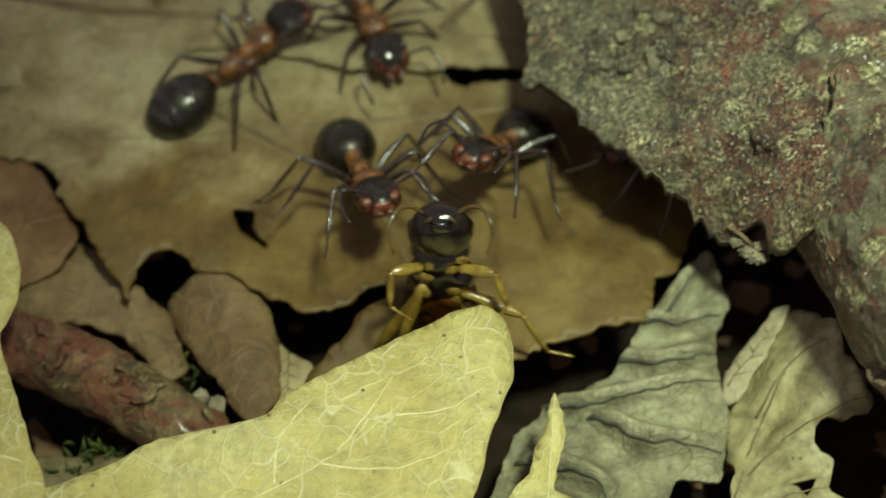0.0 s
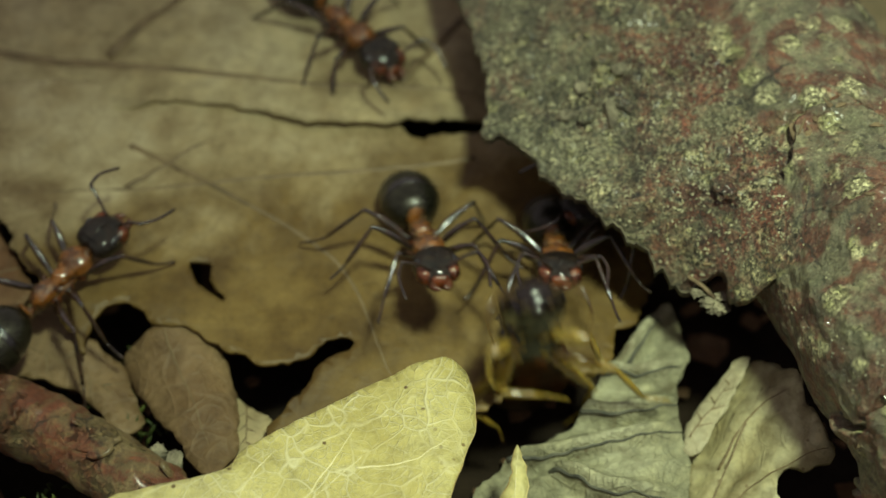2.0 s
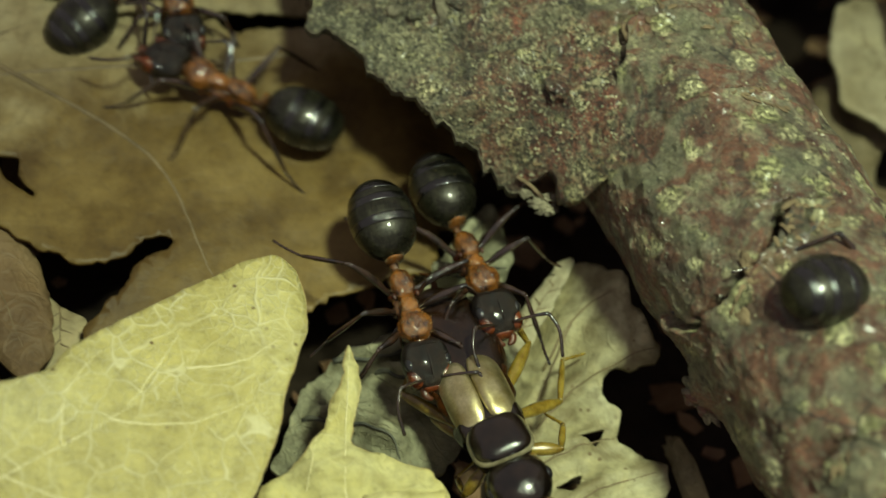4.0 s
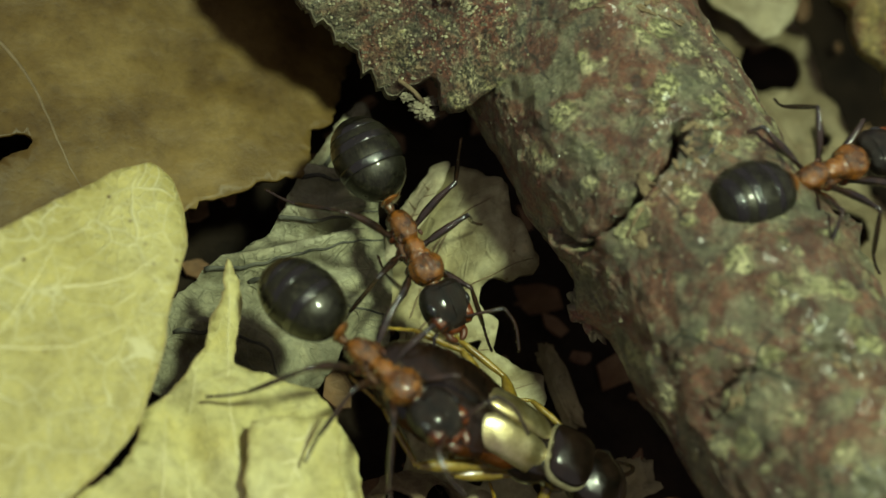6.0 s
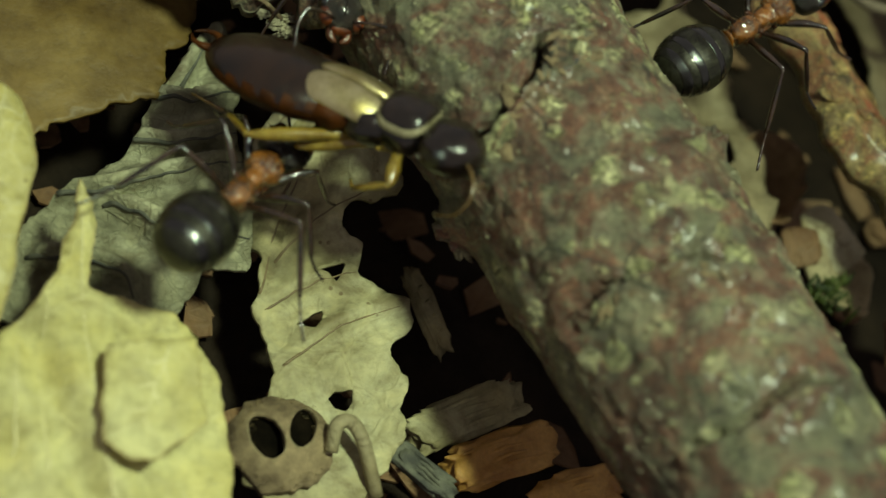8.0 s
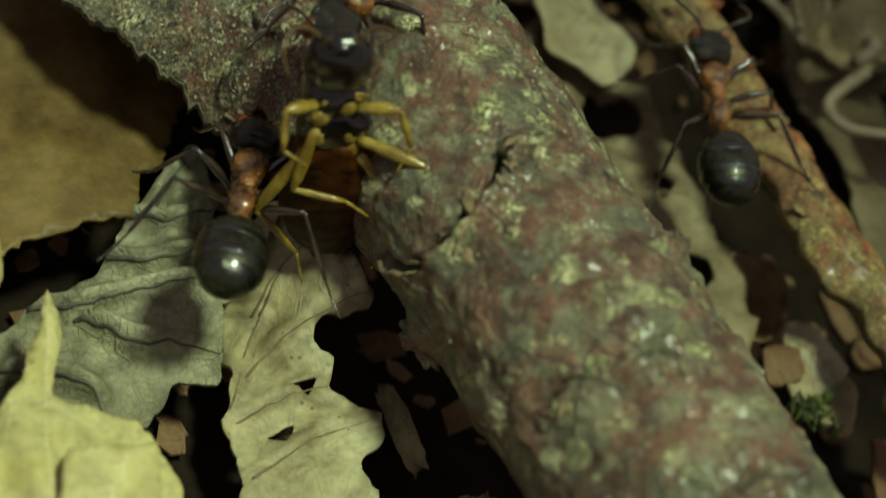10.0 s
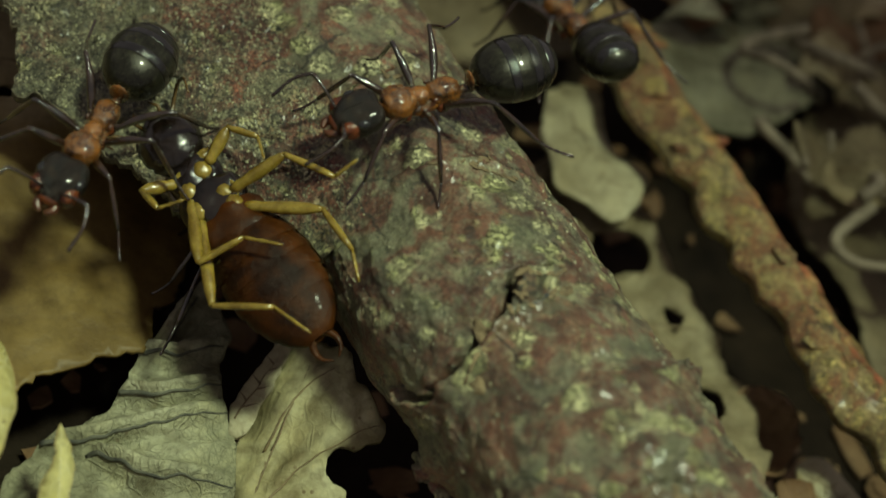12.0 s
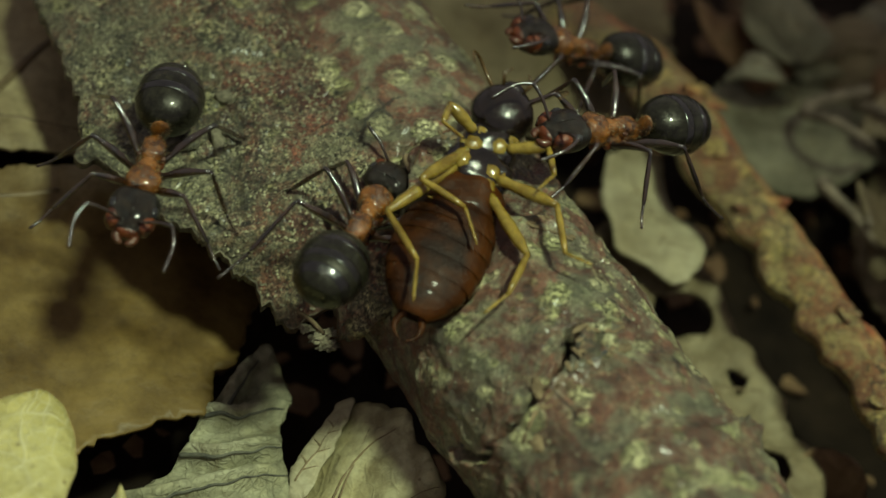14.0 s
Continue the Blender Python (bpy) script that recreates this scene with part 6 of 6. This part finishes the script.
ANT_B = [
    (0, 1.84, 3.97, 2.6, 41, 0, 153),
    (0.5, 1.75, 4.16, 2.6, 38, 0, 149),
    (1, 1.73, 3.45, 2.6, 43, 0, 147),
    (1.5, 2.72, 2.95, 2.6, 38, 0, 158),
    (2, 4.75, 2.15, 2.4, 35, 0, 177),
    (2.5, 6.71, -1.09, 2.4, 3, 0, 173),
    (3, 7.54, -1.54, 2.4, -6, 0, 173),
    (3.5, 7.05, -1.35, 2.3, 5, 0, 183),
    (5.8, 7.89, -4.73, 3.2, -7, 0, 203),
    (6, 8.14, -4.68, 3.2, -5, 0, 201),
    (6.5, 8.84, -3.53, 3.2, -14, 0, 189),
    (7, 9.46, -1.57, 3.2, -5, 0, 178),
    (9.3, 12.29, 1.70, 8, -0, 0, 160),
    (9.5, 11.87, 1.24, 8, 0, 0, 160),
    (10, 11.90, 1.18, 8.4, -2, 0, 138),
    (10.5, 12.74, 2.36, 8.8, -5, 0, 139),
    (11, 12.68, 1.75, 9.0, -2, 0, 137),
    (11.5, 12.95, 0.88, 9.3, -17, 0, 108),
    (12, 13.01, 1.15, 9.4, -14, 0, 102),
    (12.5, 13.66, 1.00, 9.4, -2, 0, 96),
    (13, 15.51, 2.35, 9.2, 3, 0, 79),
    (13.5, 16.19, 1.67, 9.2, 11, 0, 95),
    (14, 17.35, 2.57, 9.2, 13, 0, 110),
]
ANT_C = [
    (0, -6.92, 8.04, 1.9, 13, 0, -49),
    (0.5, -7.94, 8.94, 1.9, 13, 0, -34),
    (1, -6.43, 14.68, 1.9, 6, 0, -28),
    (1.5, -7.55, 22.03, 2, 23, 0, -20),
    (3, -6.68, 30.61, 2, 27, 0, -13),
    (14, -6.83, 63.55, 2, 39, 0, -31),
]
ANT_D = [
    (0, -2.75, 10.69, 1.9, -2, 0, -158),
    (0.5, -2.85, 11.39, 1.9, 2, 0, -156),
    (1, -3.01, 12.98, 1.9, 3, 0, -147),
    (1.5, -2.28, 12.12, 1.9, 4, 0, -141),
    (2, -2.07, 12.44, 1.9, 2, 0, -142),
    (2.5, -2.27, 12.56, 1.9, 4, 0, -140),
    (3, -1.81, 9.02, 1.9, -13, 0, -148),
    (3.5, -1.60, 8.70, 1.9, -8, 0, -160),
    (5.8, -0.29, 15.55, 1.9, -4, 0, -205),
    (7, -1.28, 17.40, 1.9, -4, 0, -195),
    (14, -4.37, 42.61, 1.9, -30, 0, -195),
]
ANT_E = [
    (0, -19.43, -6.13, 1.9, -24, 0, -18),
    (1, -15.35, -2.23, 1.9, -17, 0, -30),
    (1.5, -13.20, -0.25, 1.9, -9, 0, -40),
    (2, -10.83, 0.92, 1.9, 11, 0, -42),
    (2.5, -9.00, 3.07, 1.9, 21, 0, -35),
    (3, -5.94, 5.76, 1.9, 20, 0, -46),
    (3.5, -3.76, 7.78, 1.9, 17, 0, -49),
    (5.8, 0.28, 13.31, 1.9, 14, 0, -48),
    (7, 3.48, 18.56, 1.9, 18, 0, -50),
    (14, 2.60, 45.53, 1.9, 32, 0, -47),
]
ANT_F = [
    (0, 19.59, -3.30, 7, -15, 0, -63),
    (3, 17.49, -5.95, 7.6, -14, 0, -70),
    (3.5, 16.86, -6.66, 8, -14, 0, -71),
    (5.8, 17.38, -5.78, 8.4, 1, 0, -69),
    (6, 18.02, -5.83, 8.4, -1, 0, -71),
    (6.5, 19.40, -5.63, 8.4, -1, 0, -76),
    (7, 19.70, -5.51, 8.2, 2, 0, -74),
    (9.3, 25.59, 1.58, 4.2, 13, 0, -15),
    (9.5, 24.60, 0.79, 4.2, 11, 0, -6),
    (10, 24.41, 0.40, 4.2, 3, 0, -9),
    (10.5, 24.46, 0.54, 4.2, 1, 0, -7),
    (11, 23.77, 4.39, 4.4, -4, 0, -26),
    (11.5, 20.41, 5.24, 5.0, 6, 0, 6),
    (12, 20.30, 7.84, 6.2, -20, 0, 5),
    (12.5, 18.86, 7.73, 7, -22, 0, 23),
    (13, 18.92, 7.84, 7, 23, 0, 101),
    (13.5, 18.25, 7.43, 7.2, 24, 0, 103),
    (14, 18.38, 8.22, 7.2, 22, 0, 105),
]
ANT_G = [
    (0, -1.39, 46.58, 2, -39, 0, 160),
    (7, 7.81, 19.46, 2, -22, 0, 164),
    (9.5, 6.30, 11.70, 4, -13, 0, 163),
    (10.5, 7.47, 6.14, 6.6, -5, 0, 161),
    (11, 5.75, 4.86, 6.6, -2, 0, 161),
    (11.5, 4.86, 3.25, 6.6, -3, 0, 148),
    (12, 4.35, 2.07, 6.6, -7, 0, 148),
    (12.5, 4.65, 2.26, 6.6, -8, 0, 154),
    (13, 4.78, 2.31, 6.6, -9, 0, 158),
    (13.5, 4.97, 2.37, 6.6, -7, 0, 163),
    (14, 4.19, 3.14, 6.6, 1, 0, 162),
]
ANT_H = [
    (0, 8.20, 4.40, 1.9, 0, 0, 88),
    (2.5, 8.00, 3.60, 1.9, 0, 0, 88),
    (2.8, 6.60, 2.90, 1.9, 0, 0, 84),
    (3.0, 5.20, 3.13, 1.9, 2, 0, 78),
    (3.2, 3.81, 2.99, 1.9, 2, 0, 76),
    (3.5, 2.25, 3.75, 1.9, 4, 0, 74),
    (3.7, 1.90, 4.05, 1.9, 4, 0, 68),
    (4.8, -7.5, 7.4, 1.9, 4, 0, 62),
    (5.8, -16.0, 11.5, 2.2, 4, 0, 60),
    (14, -40.0, 26.0, 2.4, 4, 0, 60),
]
EARWIG = [
    (0, -0.07, -1.65, 3.0, 92, 0, -180),
    (0.5, -1.25, -0.15, 3.2, 92, -1, 180),
    (1, -1.20, 1.03, 3.4, 103, 3, -176),
    (1.5, 0.10, 1.17, 3.4, 96, -3, 174),
    (1.8, 2.10, 1.25, 3.4, 92, -2, -179),
    (2.0, 3.67, -1.93, 3.0, 80, 3, -173),
    (2.2, 4.45, -4.20, 2.6, 47, 9, -167),
    (2.5, 4.68, -5.97, 2.4, 33, 15, -165),
    (3, 5.22, -6.76, 2.4, 29, 15, -169),
    (3.5, 5.92, -6.75, 2.2, 20, 17, -169),
    (5.8, 10.18, -10.56, 2.9, -22, 0, -117),
    (6, 10.32, -10.78, 2.9, -16, -2, -114),
    (6.5, 10.88, -9.54, 2.9, -11, -4, -99),
    (7, 10.57, -7.86, 2.9, -14, -4, -101),
    (7.6, 9.86, -5.71, 5.0, 4, -4, -122),
    (8.2, 10.02, -4.75, 6.0, 33, -17, -152),
    (8.8, 10.40, -4.30, 6.5, 72, -2, 168),
    (9.3, 10.81, -4.14, 6.93, 96, 11, 168),
    (9.5, 11.00, -4.56, 7.12, 94, 11, 169),
    (10, 10.39, -2.88, 6.64, 97, 12, 172),
    (10.5, 10.13, -2.28, 6.28, 112, 22, -176),
    (11, 9.10, -0.70, 4.9, 138, 27, -166),
    (11.5, 8.31, -0.46, 5.2, 161, 34, -155),
    (12, 7.80, -0.04, 5.2, 176, 34, -154),
    (12.5, 8.95, 0.75, 5.4, 175, 30, -163),
    (13, 9.35, 2.29, 8.0, 158, 21, 179),
    (13.5, 10.85, 1.58, 8.2, 158, 12, 168),
    (14, 12.55, 0.72, 8.4, 166, -1, 151),
]


def key_body(thing, rows):
    walk(thing, [(t, pose(x * S, y * S, z * S, rx, ry, rz)) for t, x, y, z, rx, ry, rz in rows])


def key_legs(thing, swing, pace, phase):
    """Legs step in threes, swinging about their roots."""
    rng = random.Random(int(phase * 100) + 7)
    legs = [c for c in thing.children if c.name.split(".")[0] == "leg"]
    for i, leg in enumerate(legs):
        x, y, z = leg.location
        side = 1 if x > 0 else -1
        beat = 0.0 if (i // 2 + i % 2) % 2 else math.pi
        rows = []
        lean, turn = rng.uniform(-9, 9), rng.uniform(-15, 15)
        for k in range(29):
            t = k * 0.5
            q = pace * t + phase + beat
            rows.append((t, pose(x, y, z, 3 * math.sin(q * 0.7 + i), lean + side * 4 * math.cos(q), turn + side * swing * math.sin(q))))
        walk(leg, rows)


def motions(actors):
    for thing, rows, swing, pace, phase in actors:
        key_body(thing, rows)
        key_legs(thing, swing, pace, phase)


build_ground()
build_litter()
build_leaves()
build_twig()
build_sticks()
earwig = build_earwig()
first = build_ant("red and black wood ant pulling at an earwig")
LABELS = ["red and black wood ant pulling the earwig from its far side", "red and black wood ant walking away over a pale leaf", "dark wood ant with reddish head on a pale leaf", "red and black wood ant hurrying across a brown leaf", "red and black wood ant on the twig and the bark strip", "red and black wood ant climbing down beside the bark flap", "red and black wood ant coming out from under loose bark"]
others = []
for text in LABELS:
    others.append(tagged(copy_thing(first, pose(0, 0, 0)), text))
motions([
    (earwig, EARWIG, 5, 2.3, 0.0),
    (first, ANT_A, 9, 4.1, 0.4),
    (others[0], ANT_B, 9, 3.7, 1.4),
    (others[1], ANT_C, 16, 7.0, 0.9),
    (others[2], ANT_D, 12, 5.0, 2.2),
    (others[3], ANT_E, 16, 7.0, 0.2),
    (others[4], ANT_F, 12, 4.6, 1.1),
    (others[5], ANT_G, 10, 4.3, 2.7),
    (others[6], ANT_H, 14, 6.5, 1.9),
])
